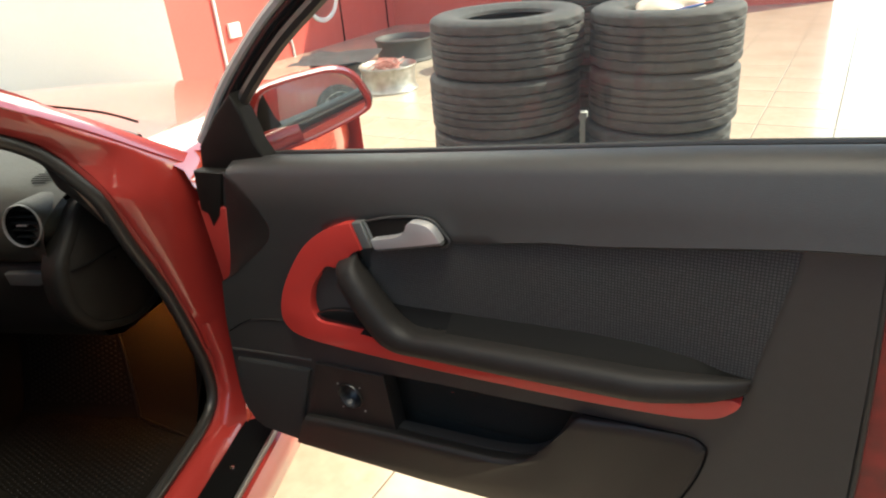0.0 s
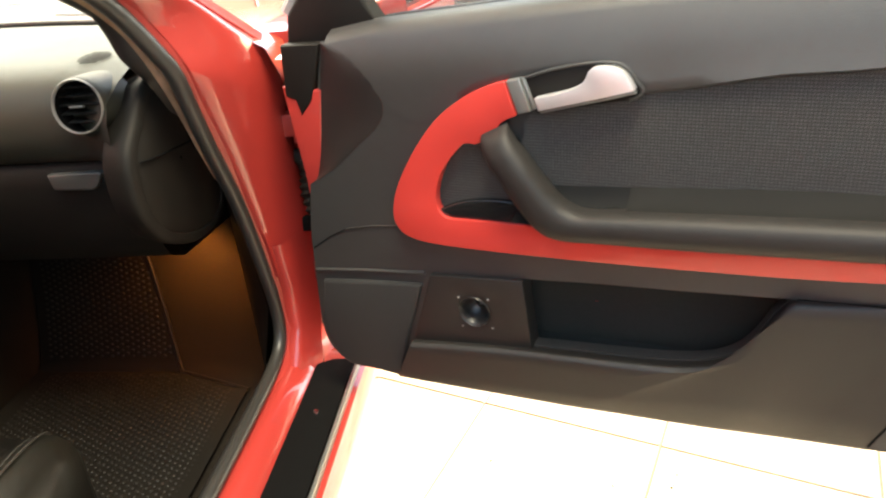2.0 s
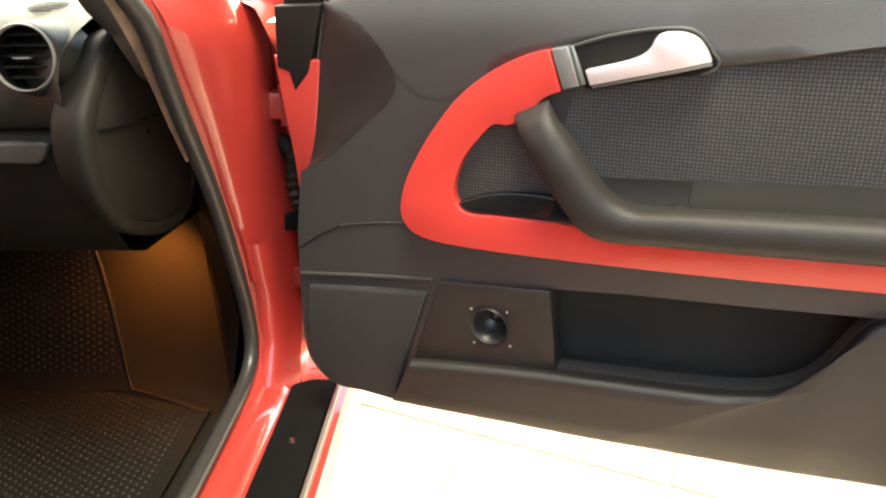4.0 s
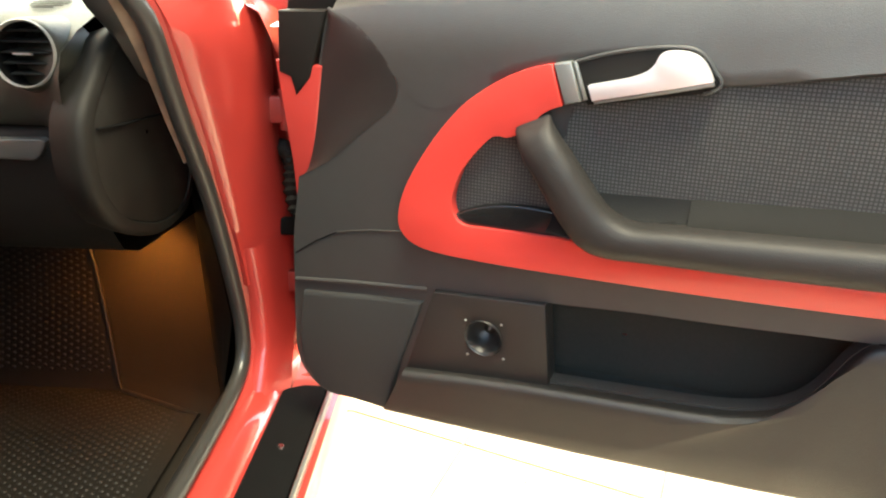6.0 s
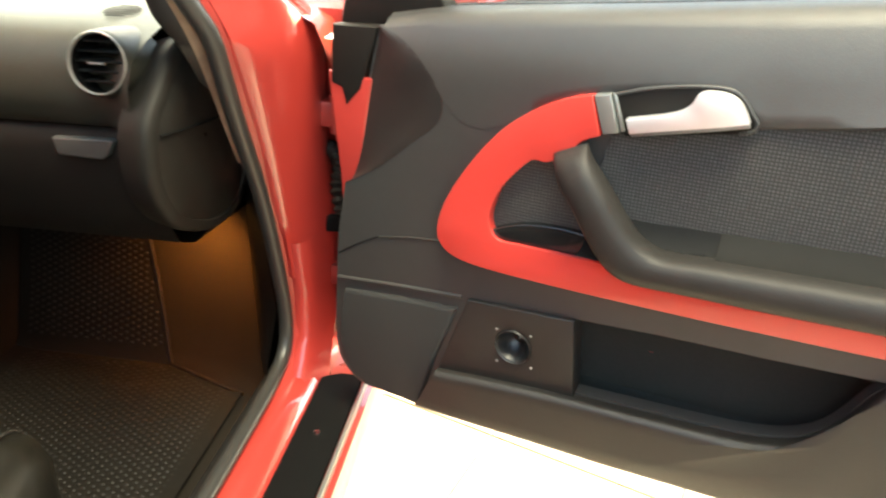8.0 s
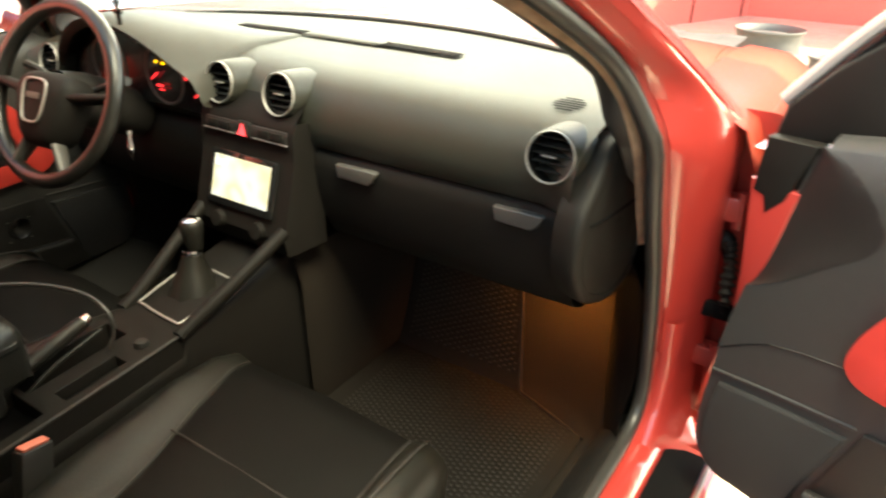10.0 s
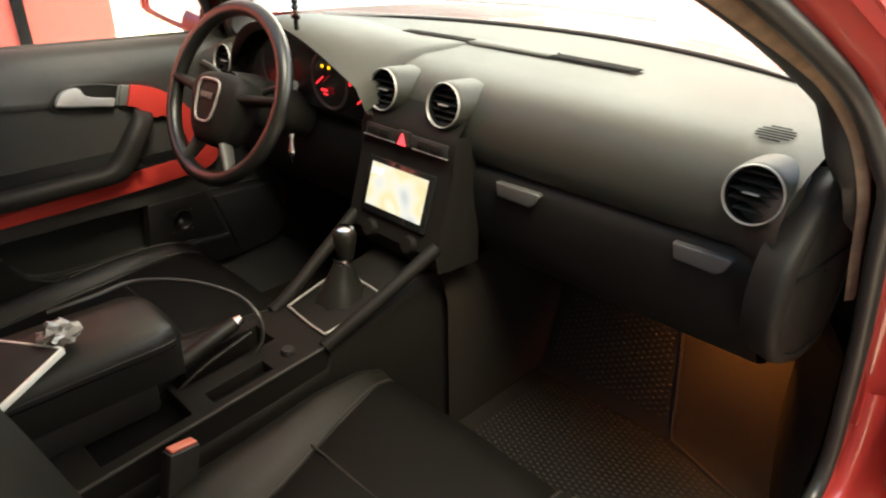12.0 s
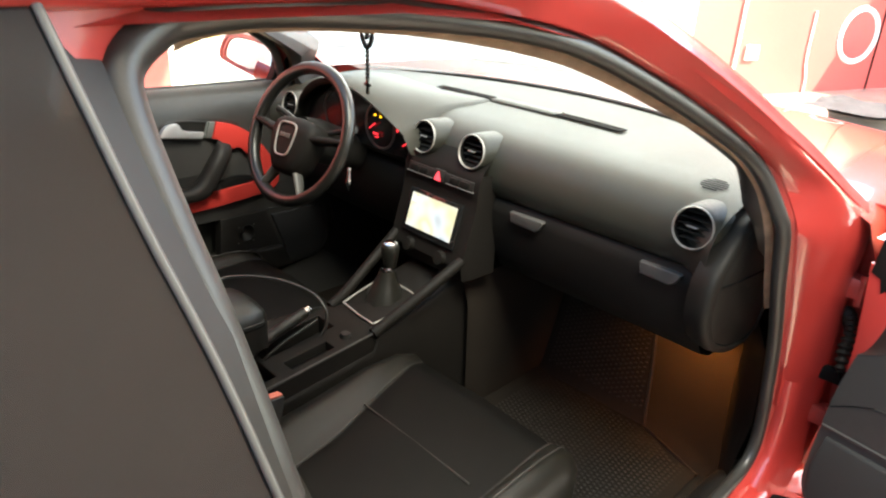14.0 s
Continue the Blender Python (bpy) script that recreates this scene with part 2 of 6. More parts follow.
def plate(outer, holes=(), y0=0.0, y1=0.01, bevel=0.0):
    """A flat piece: outline in (u, z) with holes, between depth y0 (seen side) and y1."""
    bm = bmesh.new()
    edges = []
    for ring in (outer, *holes):
        vs = [bm.verts.new((p[0], y0, p[1])) for p in ring]
        edges += [bm.edges.new((vs[i], vs[(i + 1) % len(vs)])) for i in range(len(vs))]
    bmesh.ops.triangle_fill(bm, use_beauty=True, edges=edges, normal=(0, -1, 0))
    ext = bmesh.ops.extrude_face_region(bm, geom=bm.faces[:])
    for v in [g for g in ext["geom"] if isinstance(g, bmesh.types.BMVert)]:
        v.co.y = y1
    bmesh.ops.recalc_face_normals(bm, faces=bm.faces)
    if bevel:
        rim = [e for e in bm.edges if len(e.link_faces) == 2 and e.calc_face_angle(0) > 1.0 and abs(e.verts[0].co.y - y0) < 1e-6 and abs(e.verts[1].co.y - y0) < 1e-6]
        bmesh.ops.bevel(bm, geom=rim, offset=bevel, segments=3, profile=0.5, affect="EDGES", clamp_overlap=True)
    uv = bm.loops.layers.uv.new("flat")
    for f in bm.faces:
        for c in f.loops:
            c[uv].uv = (c.vert.co.x, c.vert.co.z)
    return bm


def box(x0, x1, y0, y1, z0, z1, bevel=0.0, seg=2):
    bm = bmesh.new()
    bmesh.ops.create_cube(bm, size=1)
    bmesh.ops.transform(bm, matrix=Matrix.Translation(((x0 + x1) / 2, (y0 + y1) / 2, (z0 + z1) / 2)) @ Matrix.Diagonal((x1 - x0, y1 - y0, z1 - z0, 1)), verts=bm.verts)
    if bevel:
        bmesh.ops.bevel(bm, geom=bm.edges[:], offset=bevel, segments=seg, profile=0.5, affect="EDGES", clamp_overlap=True)
    return bm


def lathe(profile, sides=48):
    """Turned round z: rows of (radius, height)."""
    return loft([[(r * math.cos(6.28319 * k / sides), r * math.sin(6.28319 * k / sides), z) for k in range(sides)] for r, z in profile], True)


def put(bm, m):
    bmesh.ops.transform(bm, matrix=m, verts=bm.verts)
    if m.to_3x3().determinant() < 0:
        bmesh.ops.reverse_faces(bm, faces=bm.faces)
    return bm


def merge(*bms):
    out = bmesh.new()
    for b in bms:
        me = bpy.data.meshes.new("tmp")
        b.to_mesh(me)
        b.free()
        out.from_mesh(me)
        bpy.data.meshes.remove(me)
    return out


def part(name, bm, material, parent=None, label="", smooth=40):
    me = bpy.data.meshes.new(name)
    bm.to_mesh(me)
    bm.free()
    me.materials.append(material)
    ob = new(name, me)
    if smooth:
        me.shade_smooth()
        me.set_sharp_from_angle(angle=radians(smooth))
    if parent is not None:
        ob.parent = parent
    if label:
        ob["label"] = label
    return ob


def thing(name, label, category, group="", kind=""):
    return tagged(new(name), label, category, group, kind)


# ---- the shop: floor, walls, added canopy ceiling ----
def slab(name, x0, x1, y0, y1, z0, z1, material, label, category):
    return tagged(part(name, box(x0, x1, y0, y1, z0, z1), material, None, label, 0), label, category, "", "structure")


ground = slab("ground", -60, 60, -60, 60, -0.3, -0.02, CONCRETE, "pale sunlit concrete ground outside the shop", "ground")
floor = slab("floor", -6.5, 6.0, -4.0, 9.0, -0.018, -0.004, GROUT, "cream ceramic tile floor with thin grey joints", "floor")
# Unseen canopy, added with a slanted edge to keep sun off dash and wall.
SUN_CANOPY = plate([(-6.5, 0.0), (4.3, 0.0), (4.3, 1.72), (-6.5, 2.35)], [], -3.45, -3.30)
ceiling = tagged(part("ceiling", put(SUN_CANOPY, Matrix.Rotation(radians(-90), 4, "X")), WALL_WHITE, None, "unseen white canopy added over the car to block the sun", 0), "unseen white canopy added over the car to block the sun", "ceiling", "", "structure")
# Unseen back wall, added with an opening for the rear fill.
for x0, x1, z0, z1 in ((-6.5, -1.2, 0, 3.3), (3.85, 4.3, 0, 3.3), (-1.2, 3.85, 2.95, 3.3)):
    slab("wall_south", x0, x1, -4.2, -4.0, z0, z1, WALL_WHITE, "unseen white wall added behind the car, with a wide doorway", "wall")
# Unseen wall, added dim and tall to darken reflections and block sun.
slab("wall_east", 4.0, 4.2, -4.0, 0.9, 0, 6.2, WALL_BROWN, "unseen dull brown wall added beside the open door", "wall")


def wall_run(name, a, b, z0, z1, thick, material, label):
    a, b = Vector(a), Vector(b)
    length, ang = (b - a).length, math.atan2(b.y - a.y, b.x - a.x)
    ob = part(name, put(box(0, length, 0, thick, z0, z1), Matrix.Translation((a.x, a.y, 0)) @ Matrix.Rotation(ang, 4, "Z")), material, None, label, 0)
    return tagged(ob, label, "wall", "", "structure")


wall_run("wall_north_west", (-2.05, 5.1), (-0.77, 8.5), 0, 3.3, 0.15, WALL_RED, "glossy red painted wall with vertical seams")
wall_run("wall_north", (-0.77, 8.5), (4.6, 8.2), 0, 3.3, 0.15, WALL_RED, "dark red painted end wall")
wall_run("wall_west", (-3.0, -4.0), (-3.0, 0.62), 0, 3.3, 0.15, WALL_RED, "red painted side wall beside the car")
slab("trim", -3.0, -2.97, 0.155, 0.205, 0, 3.3, DARK, "black vertical strip on the red wall", "wall strip")
wall_run("wall_west_white", (-3.0, 0.62), (-6.3, 2.6), 0, 3.3, 0.15, WALL_WHITE, "white painted wall beyond the red panel")
wall_run("wall_north_white", (-6.4, 5.5), (-2.05, 5.1), 0, 3.3, 0.15, WALL_WHITE, "sunlit white wall at the end of the yard")


WALL_AT = Matrix.Translation((-2.05, 5.1, 0)) @ Matrix.Rotation(math.atan2(3.4, 1.28), 4, "Z")


def on_wall(name, bm, material, label, category):
    return tagged(part(name, put(bm, WALL_AT), material, None, label, 30), label, category)


PIPE = mat("white_plastic_pipe", (0.78, 0.77, 0.74), 0.4, amount=0.1)
on_wall("wall_pipe", tube([(0.55, -0.018, 0.0), (0.55, -0.018, 3.28)], 0.016, 12), PIPE, "white plastic pipe running up the red wall", "pipe")
on_wall("wall_pipe", tube(curve2([(1.56, -0.014, 0.0), (1.55, -0.014, 0.15), (1.50, -0.014, 0.35), (1.49, -0.014, 0.8)], 5), 0.012, 10), PIPE, "thin white pipe bending up the red wall", "pipe")
on_wall("switch_box", box(0.67, 0.82, -0.035, -0.001, 0.35, 0.49, 0.006), PIPE, "white plastic switch box on the red wall", "switch box")
for u in (2.50, 3.46):
    tagged(part("trim", put(box(u - 0.012, u + 0.012, -0.006, -0.001, 0.0, 3.28), WALL_AT), DARK, None, "dark joint strip between the red wall panels", 0), "dark joint strip between the red wall panels", "wall strip", "", "structure")
disc = thing("round_mirror", "round safety mirror with a white rim on the red wall", "mirror")
DISC = WALL_AT @ Matrix.Translation((2.18, -0.002, 0.56)) @ Matrix.Rotation(radians(90), 4, "X")
part("plate", put(lathe([(0.001, 0.006), (0.235, 0.006), (0.24, 0.0)], 40), DISC), MIRROR, disc)
part("rim", put(lathe([(0.235, 0.006), (0.245, 0.016), (0.285, 0.016), (0.292, 0.0)], 40), DISC), PIPE, disc, "white rim")

# ---- the red car ----
car = thing("car", "glossy red three-door hatchback with its passenger door wide open", "car")


def along(table, u):
    """Value at u of a broken line of (u, value)."""
    if u <= table[0][0]:
        return table[0][1]
    for (a, p), (b, q) in zip(table, table[1:]):
        if u <= b:
            return p + (q - p) * (u - a) / (b - a)
    return table[-1][1]


def spread(a, b, n):
    return [a + (b - a) * i / n for i in range(n + 1)]


BELT = [(0.10, 0.914), (0.20, 0.932), (0.48, 0.958), (0.74, 0.985), (0.94, 1.006), (1.15, 1.024)]
CLOTH_TOP = [(0.44, 0.822), (0.60, 0.857), (0.74, 0.882), (0.82, 0.888), (1.06, 0.922), (1.15, 0.928)]
CLOTH_LOW = [(0.42, 0.731), (0.505, 0.730), (0.58, 0.735), (0.68, 0.742), (0.77, 0.748), (0.88, 0.751), (0.95, 0.742), (1.00, 0.724), (1.03, 0.712)]
ARM_TOP = [(0.53, 0.708), (0.592, 0.712), (0.696, 0.719), (0.775, 0.724), (0.867, 0.729), (0.938, 0.732), (0.99, 0.733), (1.02, 0.730)]
ARM_LOW = [(0.53, 0.668), (0.654, 0.673), (0.788, 0.681), (0.90, 0.688), (0.97, 0.697), (1.008, 0.708), (1.02, 0.716)]
BOTTOM = [(0.20, 0.352), (0.30, 0.357), (0.40, 0.363), (0.50, 0.368), (0.59, 0.375), (0.70, 0.383), (0.765, 0.389), (0.915, 0.403), (1.03, 0.412), (1.14, 0.420)]
FRONT = [(0.132, 0.911), (0.108, 0.825), (0.079, 0.694), (0.063, 0.608), (0.057, 0.535), (0.051, 0.437), (0.055, 0.386), (0.078, 0.354), (0.107, 0.340), (0.148, 0.341), (0.206, 0.338)]
POCKET_LIP = [(0.243, 0.430), (0.340, 0.444), (0.446, 0.456), (0.56, 0.466), (0.64, 0.474), (0.680, 0.4815), (0.710, 0.4915), (0.734, 0.5075), (0.750, 0.527), (0.763, 0.552), (0.776, 0.580), (0.793, 0.601)]
DOME = [(0.129, 0.912), (0.170, 0.896), (0.200, 0.874), (0.222, 0.847), (0.231, 0.824), (0.222, 0.798), (0.180, 0.762), (0.128, 0.719), (0.078, 0.690)]


def pad_y(zb, z):
    """Depth of the padded top at height z below the window line zb."""
    return 0.0034 + 0.0170 * max(0.0, 1.0 - (zb - 0.012 - z) / 0.062) ** 2


def car_door(name, m, label, aim=39, glass=1.0):
    """A door with its lining; u runs rearward from the hinge, y outward, z up."""
    flip = m.to_3x3().determinant() < 0

    def add(sub, bm, material, lab="", smooth=40):
        return part(sub, put(bm, m), material, shell, lab, smooth)

    # red shell: skin, inner flange, bottom
    us = spread(0.035, 1.235, 26)

    def skin(u):
        zb = along(BELT, u)
        lead = max(0.0, 0.12 - u) * 0.5
        prof = [(0.035, zb - 0.03), (0.10, zb - 0.024), (0.128, zb - 0.05), (0.150, 0.80), (0.165, 0.66), (0.160, 0.50), (0.148, along(BOTTOM, u) + 0.05), (0.115, along(BOTTOM, u) - 0.03), (0.035, along(BOTTOM, u) - 0.012)]
        k = min(1.0, (1.235 - u) / 0.05, (u - 0.035) / 0.03 + 0.2)
        return [(u, y * 1.0 - lead * 0.2 - (0.05 * (1 - k) if y > 0.06 else 0), z) for y, z in prof]

    shell = part(name, put(loft([skin(u) for u in us], False), m), RED, car, label)
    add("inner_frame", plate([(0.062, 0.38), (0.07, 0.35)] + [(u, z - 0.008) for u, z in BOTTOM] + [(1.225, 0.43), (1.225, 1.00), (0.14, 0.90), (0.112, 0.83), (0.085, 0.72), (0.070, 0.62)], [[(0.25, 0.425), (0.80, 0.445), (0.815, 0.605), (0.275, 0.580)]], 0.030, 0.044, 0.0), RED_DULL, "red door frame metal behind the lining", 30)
    add("front_flange", plate([(0.040, 0.842), (0.112, 0.838), (0.092, 0.72), (0.072, 0.62), (0.062, 0.50), (0.060, 0.40), (0.048, 0.40), (0.052, 0.50), (0.058, 0.62), (0.055, 0.70)], [], 0.024, 0.040, 0.003), RED, "red front flange of the door", 30)
    add("corner_gusset", plate([(0.051, 0.905), (0.048, 0.87), (0.045, 0.826), (0.063, 0.821), (0.070, 0.796), (0.094, 0.822), (0.104, 0.851), (0.124, 0.908)], [], 0.022, 0.048, 0.004), INNER, "black rubber gusset under the mirror", 30)
    # front section of the lining with a hole for the pocket
    outline = [(p.x, p.y) for p in curve2([(a, b) for a, b in DOME], 4) if not (p.y > 0.862 and p.x < 0.23)]
    outline += [(p.x, p.y) for p in curve2(FRONT[2:], 3)][2:]
    outline += [(0.23, 0.352)] + [(u, z - 0.014) for u, z in BOTTOM[2:]] + [(1.145, 0.56), (1.140, 0.77), (1.132, 0.93)]
    outline += [(u, along(BELT, u) - 0.060) for u in (1.12, 0.94, 0.74, 0.60)] + [(0.48, 0.872), (0.40, 0.850), (0.32, 0.842), (0.25, 0.842), (0.226, 0.846)]
    hole = [(0.283, 0.558), (0.437, 0.571), (0.544, 0.581), (0.669, 0.589), (0.793, 0.599)] + [(p.x, p.y) for p in curve2(POCKET_LIP, 3)][::-1][1:]
    add("lining", plate(outline, [hole], 0.004, 0.026, 0.0), PLASTIC_DOOR, "black soft plastic door lining", 30)
    # recessed corner facing the hinge
    rim = curve2(DOME, 6)
    edge = curve2([(0.124, 0.905), (0.117, 0.88), (0.110, 0.852), (0.103, 0.825), (0.097, 0.80), (0.091, 0.77), (0.084, 0.735), (0.077, 0.700), (0.074, 0.686)], 6)
    ease = ((0.0, 0.0), (0.12, 0.0006), (0.28, 0.0028), (0.5, 0.0079), (0.75, 0.0154), (0.93, 0.0219), (1.0, 0.0254))
    # Takes the darker lining colour in place of the shade in this recess.
    add("corner_facet", loft([[(a.x + (b.x - a.x) * w, pad_y(along(BELT, a.x), a.y) * (1 - w) + 0.0036 * w + y, a.y + (b.y - a.y) * w) for a, b in zip(rim, edge)] for w, y in ease]), LOWER, "recessed lining corner beside the hinge, coloured darker as shade", 80)
    add("facet_edge", tube([(q.x, 0.0285, q.y) for q in edge], 0.0016, 6), PLASTIC_DOOR, "", 60)
    # padded upper rail
    rows = []
    hoop = [(0.129, 0.905), (0.170, 0.894), (0.200, 0.872), (0.222, 0.845), (0.240, 0.820), (0.26, 0.806), (0.29, 0.802), (0.323, 0.815), (0.356, 0.841), (0.381, 0.854), (0.43, 0.868), (0.48, 0.878), (0.545, 0.886), (0.575, 0.872), (0.598, 0.857), (0.64, 0.863), (0.665, 0.868), (0.741, 0.882), (0.82, 0.888), (1.06, 0.922), (1.15, 0.928)]
    for u in spread(0.134, 0.56, 30) + spread(0.575, 0.63, 6) + spread(0.66, 1.135, 16):
        zb, low = along(BELT, u), along(hoop, u)
        w = along([(0.13, 0.0), (0.34, 0.0), (0.44, 0.35), (0.56, 0.5), (0.70, 1.0)], u)
        face = []
        for t in (0.0, 0.08, 0.18, 0.30, 0.44, 0.58, 0.72, 0.86, 1.0):
            z = zb - 0.012 + (low - zb + 0.012) * t
            face.append((pad_y(zb, z) - 0.0135 * w * t * t, z))
        face += [(face[-1][0] + 0.0001 + 0.003 * w, low - 0.003 * w), (0.020, low - 0.002 * w), (0.028, low + 0.004)]
        rows.append([(u, 0.077, zb - 0.014), (u, 0.074, zb + 0.001), (u, 0.050, zb + 0.006), (u, 0.032, zb - 0.002)] + [(u, y, z) for y, z in face])
    add("upper_pad", loft(rows, True, True), PLASTIC_DOOR, "black padded rail under the window", 60)
    add("belt_seal", tube([(u, 0.079, along(BELT, u) + 0.002) for u in spread(0.17, 1.15, 14)], 0.005, 8), RUBBER)
    # cloth field
    cu = spread(0.43, 1.055, 30)
    top = [(u, along(CLOTH_TOP, u) + 0.003) for u in cu if u > 0.44]
    low = [(u, along(CLOTH_LOW, u) - 0.012) for u in cu if u < 1.03]
    ring = low + top[::-1]
    add("cloth_insert", plate(ring, [], -0.001, 0.012), WEAVE, "dark grey woven cloth insert", 30)
    # pull grip running on as the front rail of the armrest
    lows = curve2([(0.384, 0.803), (0.391, 0.792), (0.405, 0.767), (0.426, 0.743), (0.445, 0.714), (0.466, 0.687), (0.486, 0.672), (0.510, 0.667), (0.54, 0.668)], 4)
    ups = curve2([(0.424, 0.821), (0.430, 0.811), (0.441, 0.797), (0.462, 0.773), (0.483, 0.746), (0.503, 0.723), (0.519, 0.7125), (0.536, 0.708), (0.56, 0.7095)], 4)
    rail = [(a, b, along([(0, 0.12), (3, 0.26), (4, 0.50), (6, 0.72), (9, 0.90), (13, 1.0), (40, 1.0)], i)) for i, (a, b) in enumerate(zip(lows, ups))]
    for u in spread(0.575, 1.0, 18) + [1.008, 1.014, 1.018]:
        v = u - 0.018 * max(0.0, min(1.0, (0.70 - u) / 0.12))
        rail.append((Vector((v, along(ARM_LOW, v))), Vector((u, along(ARM_TOP, u))), min(1.0, math.sqrt(max(0.004, (1.022 - u) / 0.13)))))
    ring = ((0.0, -0.012), (-0.01, -0.036), (0.03, -0.049), (0.14, -0.056), (0.40, -0.060), (0.66, -0.060), (0.85, -0.057), (0.96, -0.050), (1.0, -0.040), (0.97, -0.022), (0.90, -0.012))
    add("armrest", loft([[((a + (b - a) * w).x, y * k, (a + (b - a) * w).y) for w, y in ring] for a, b, k in rail], True, True), ARM, "black padded pull grip running into the armrest", 70)
    rows = []
    for u in spread(0.588, 1.016, 20):
        k = min(1.0, math.sqrt(max(0.004, (1.022 - u) / 0.13)))
        zt, zc = along(ARM_TOP, u), max(along(CLOTH_LOW, u), along(ARM_TOP, u) - 0.004)
        rows.append([(u, -0.050 * k, zt - 0.006), (u, -0.042 * k, zt - 0.0035), (u, -0.030 * k, zt - 0.003), (u, -0.014 * k, zt + (zc - zt) * 0.35), (u, -0.004, zt + (zc - zt) * 0.8), (u, 0.004, zc + 0.002)])
    add("armrest_pad", loft(rows), ARM_TOP_SHADED, "soft top of the armrest", 60)
    add("switch_pit", loft([[(u, -0.050, along(ARM_TOP, u) - 0.020), (u, -0.024, along(ARM_TOP, u) - 0.016), (u, -0.004, along(CLOTH_LOW, u) - 0.008), (u, 0.002, along(CLOTH_LOW, u) + 0.003)] for u in spread(0.44, 0.5885, 8)]), ARM_TOP_SHADED, "dark hollow with the window switch", 60)
    add("pit_wall", loft([[(0.5885, -0.050, along(ARM_TOP, 0.588) + d), (0.5885, -0.026, along(ARM_TOP, 0.588) + d), (0.5885, 0.0, along(CLOTH_LOW, 0.588) + d - 0.002)] for d in (-0.024, -0.003)]), INNER, "", 0)
    add("window_switch", put(merge(box(-0.014, 0.014, -0.010, 0.010, 0.0, 0.007, 0.003), box(-0.013, -0.011, -0.010, 0.010, 0.006, 0.0085, 0.0008)), pose(0.566, -0.022, 0.700, 14, -12, 12)), PLASTIC_GLOSS)
    add("grip_well", plate([(0.300, 0.650), (0.485, 0.650), (0.470, 0.700), (0.425, 0.800), (0.365, 0.795), (0.310, 0.740)], [], 0.000, 0.006), WEAVE, "woven cloth behind the grip")
    shelf = [(p.x, p.y) for p in curve2([(0.472, 0.694), (0.430, 0.699), (0.385, 0.698), (0.345, 0.690), (0.314, 0.676)], 5)]
    add("grip_well_shelf", plate([(0.314, 0.656), (0.472, 0.656)] + shelf, [], -0.010, 0.000, 0.003), PLASTIC_GLOSS, "", 60)
    # red trim
    out = curve2([(0.426, 0.868), (0.403, 0.862), (0.381, 0.853), (0.356, 0.839), (0.323, 0.813), (0.289, 0.772), (0.259, 0.724), (0.244, 0.689), (0.239, 0.661), (0.244, 0.643), (0.261, 0.629), (0.299, 0.622), (0.380, 0.621), (0.50, 0.624), (0.603, 0.628), (0.717, 0.634), (0.81, 0.640), (0.915, 0.650), (0.956, 0.657), (0.985, 0.667), (1.004, 0.684), (1.010, 0.696)], 4)
    inn = curve2([(1.000, 0.700), (0.93, 0.684), (0.795, 0.672), (0.656, 0.663), (0.537, 0.657), (0.504, 0.655), (0.484, 0.657), (0.463, 0.668), (0.366, 0.6665), (0.331, 0.666), (0.317, 0.676), (0.313, 0.700), (0.326, 0.738), (0.356, 0.776), (0.369, 0.783), (0.383, 0.783), (0.410, 0.798), (0.415, 0.809), (0.426, 0.818), (0.440, 0.824)], 4)
    add("red_trim", plate([(p.x, p.y) for p in out + inn], [], -0.016, 0.006, 0.007), RED_TRIM, "glossy red painted trim hoop", 60)
    add("trim_joint", tube([(p.x, 0.002, p.y - 0.0015) for p in out[40:]], 0.0022, 6), DARK, "", 0)
    # release handle
    add("handle_cap", merge(plate([(0.4275, 0.868), (0.446, 0.872), (0.460, 0.830), (0.4425, 0.825)], [], -0.014, 0.004, 0.002), plate([(0.447, 0.871), (0.451, 0.872), (0.466, 0.832), (0.461, 0.830)], [], -0.010, 0.004, 0.002)), GREY, "satin grey cap beside the handle", 40)
    rec = [(p.x, p.y) for p in curve2([(0.450, 0.871), (0.481, 0.881), (0.514, 0.888), (0.547, 0.892), (0.568, 0.891), (0.581, 0.883), (0.591, 0.870), (0.598, 0.860), (0.590, 0.850), (0.551, 0.842), (0.510, 0.834), (0.466, 0.826)], 4)]
    add("handle_recess", plate(rec, [], -0.0062, 0.004, 0.002), INNER)
    add("handle_bezel", tube([(a, -0.0068, b) for a, b in rec[:34]], 0.0020, 8), PLASTIC_DOOR, "", 60)
    hs = curve2([(0.468, 0.849), (0.488, 0.854), (0.510, 0.860), (0.525, 0.867), (0.533, 0.876), (0.537, 0.885), (0.546, 0.889), (0.563, 0.889), (0.576, 0.884), (0.585, 0.874), (0.591, 0.863)], 4)
    hand = plate([(p.x, p.y) for p in hs] + [(0.555, 0.8535), (0.474, 0.834)], [], -0.024, -0.009, 0.0045)
    add("door_handle", hand, SILVER, "satin silver release handle", 60)
    add("handle_underside", plate([(0.474, 0.833), (0.555, 0.8525), (0.590, 0.862), (0.592, 0.858), (0.555, 0.8485), (0.476, 0.830)], [], -0.020, -0.010, 0.0015), GREY, "", 40)
    # seams
    add("seam", tube([(0.062, 0.0040, 0.572), (0.098, 0.0038, 0.597), (0.134, 0.0036, 0.617)], 0.0010, 6), DARK)
    add("seam", tube([(0.134, 0.0036, 0.617), (0.185, 0.0036, 0.628), (0.240, 0.0036, 0.635)], 0.0015, 6), PLASTIC)
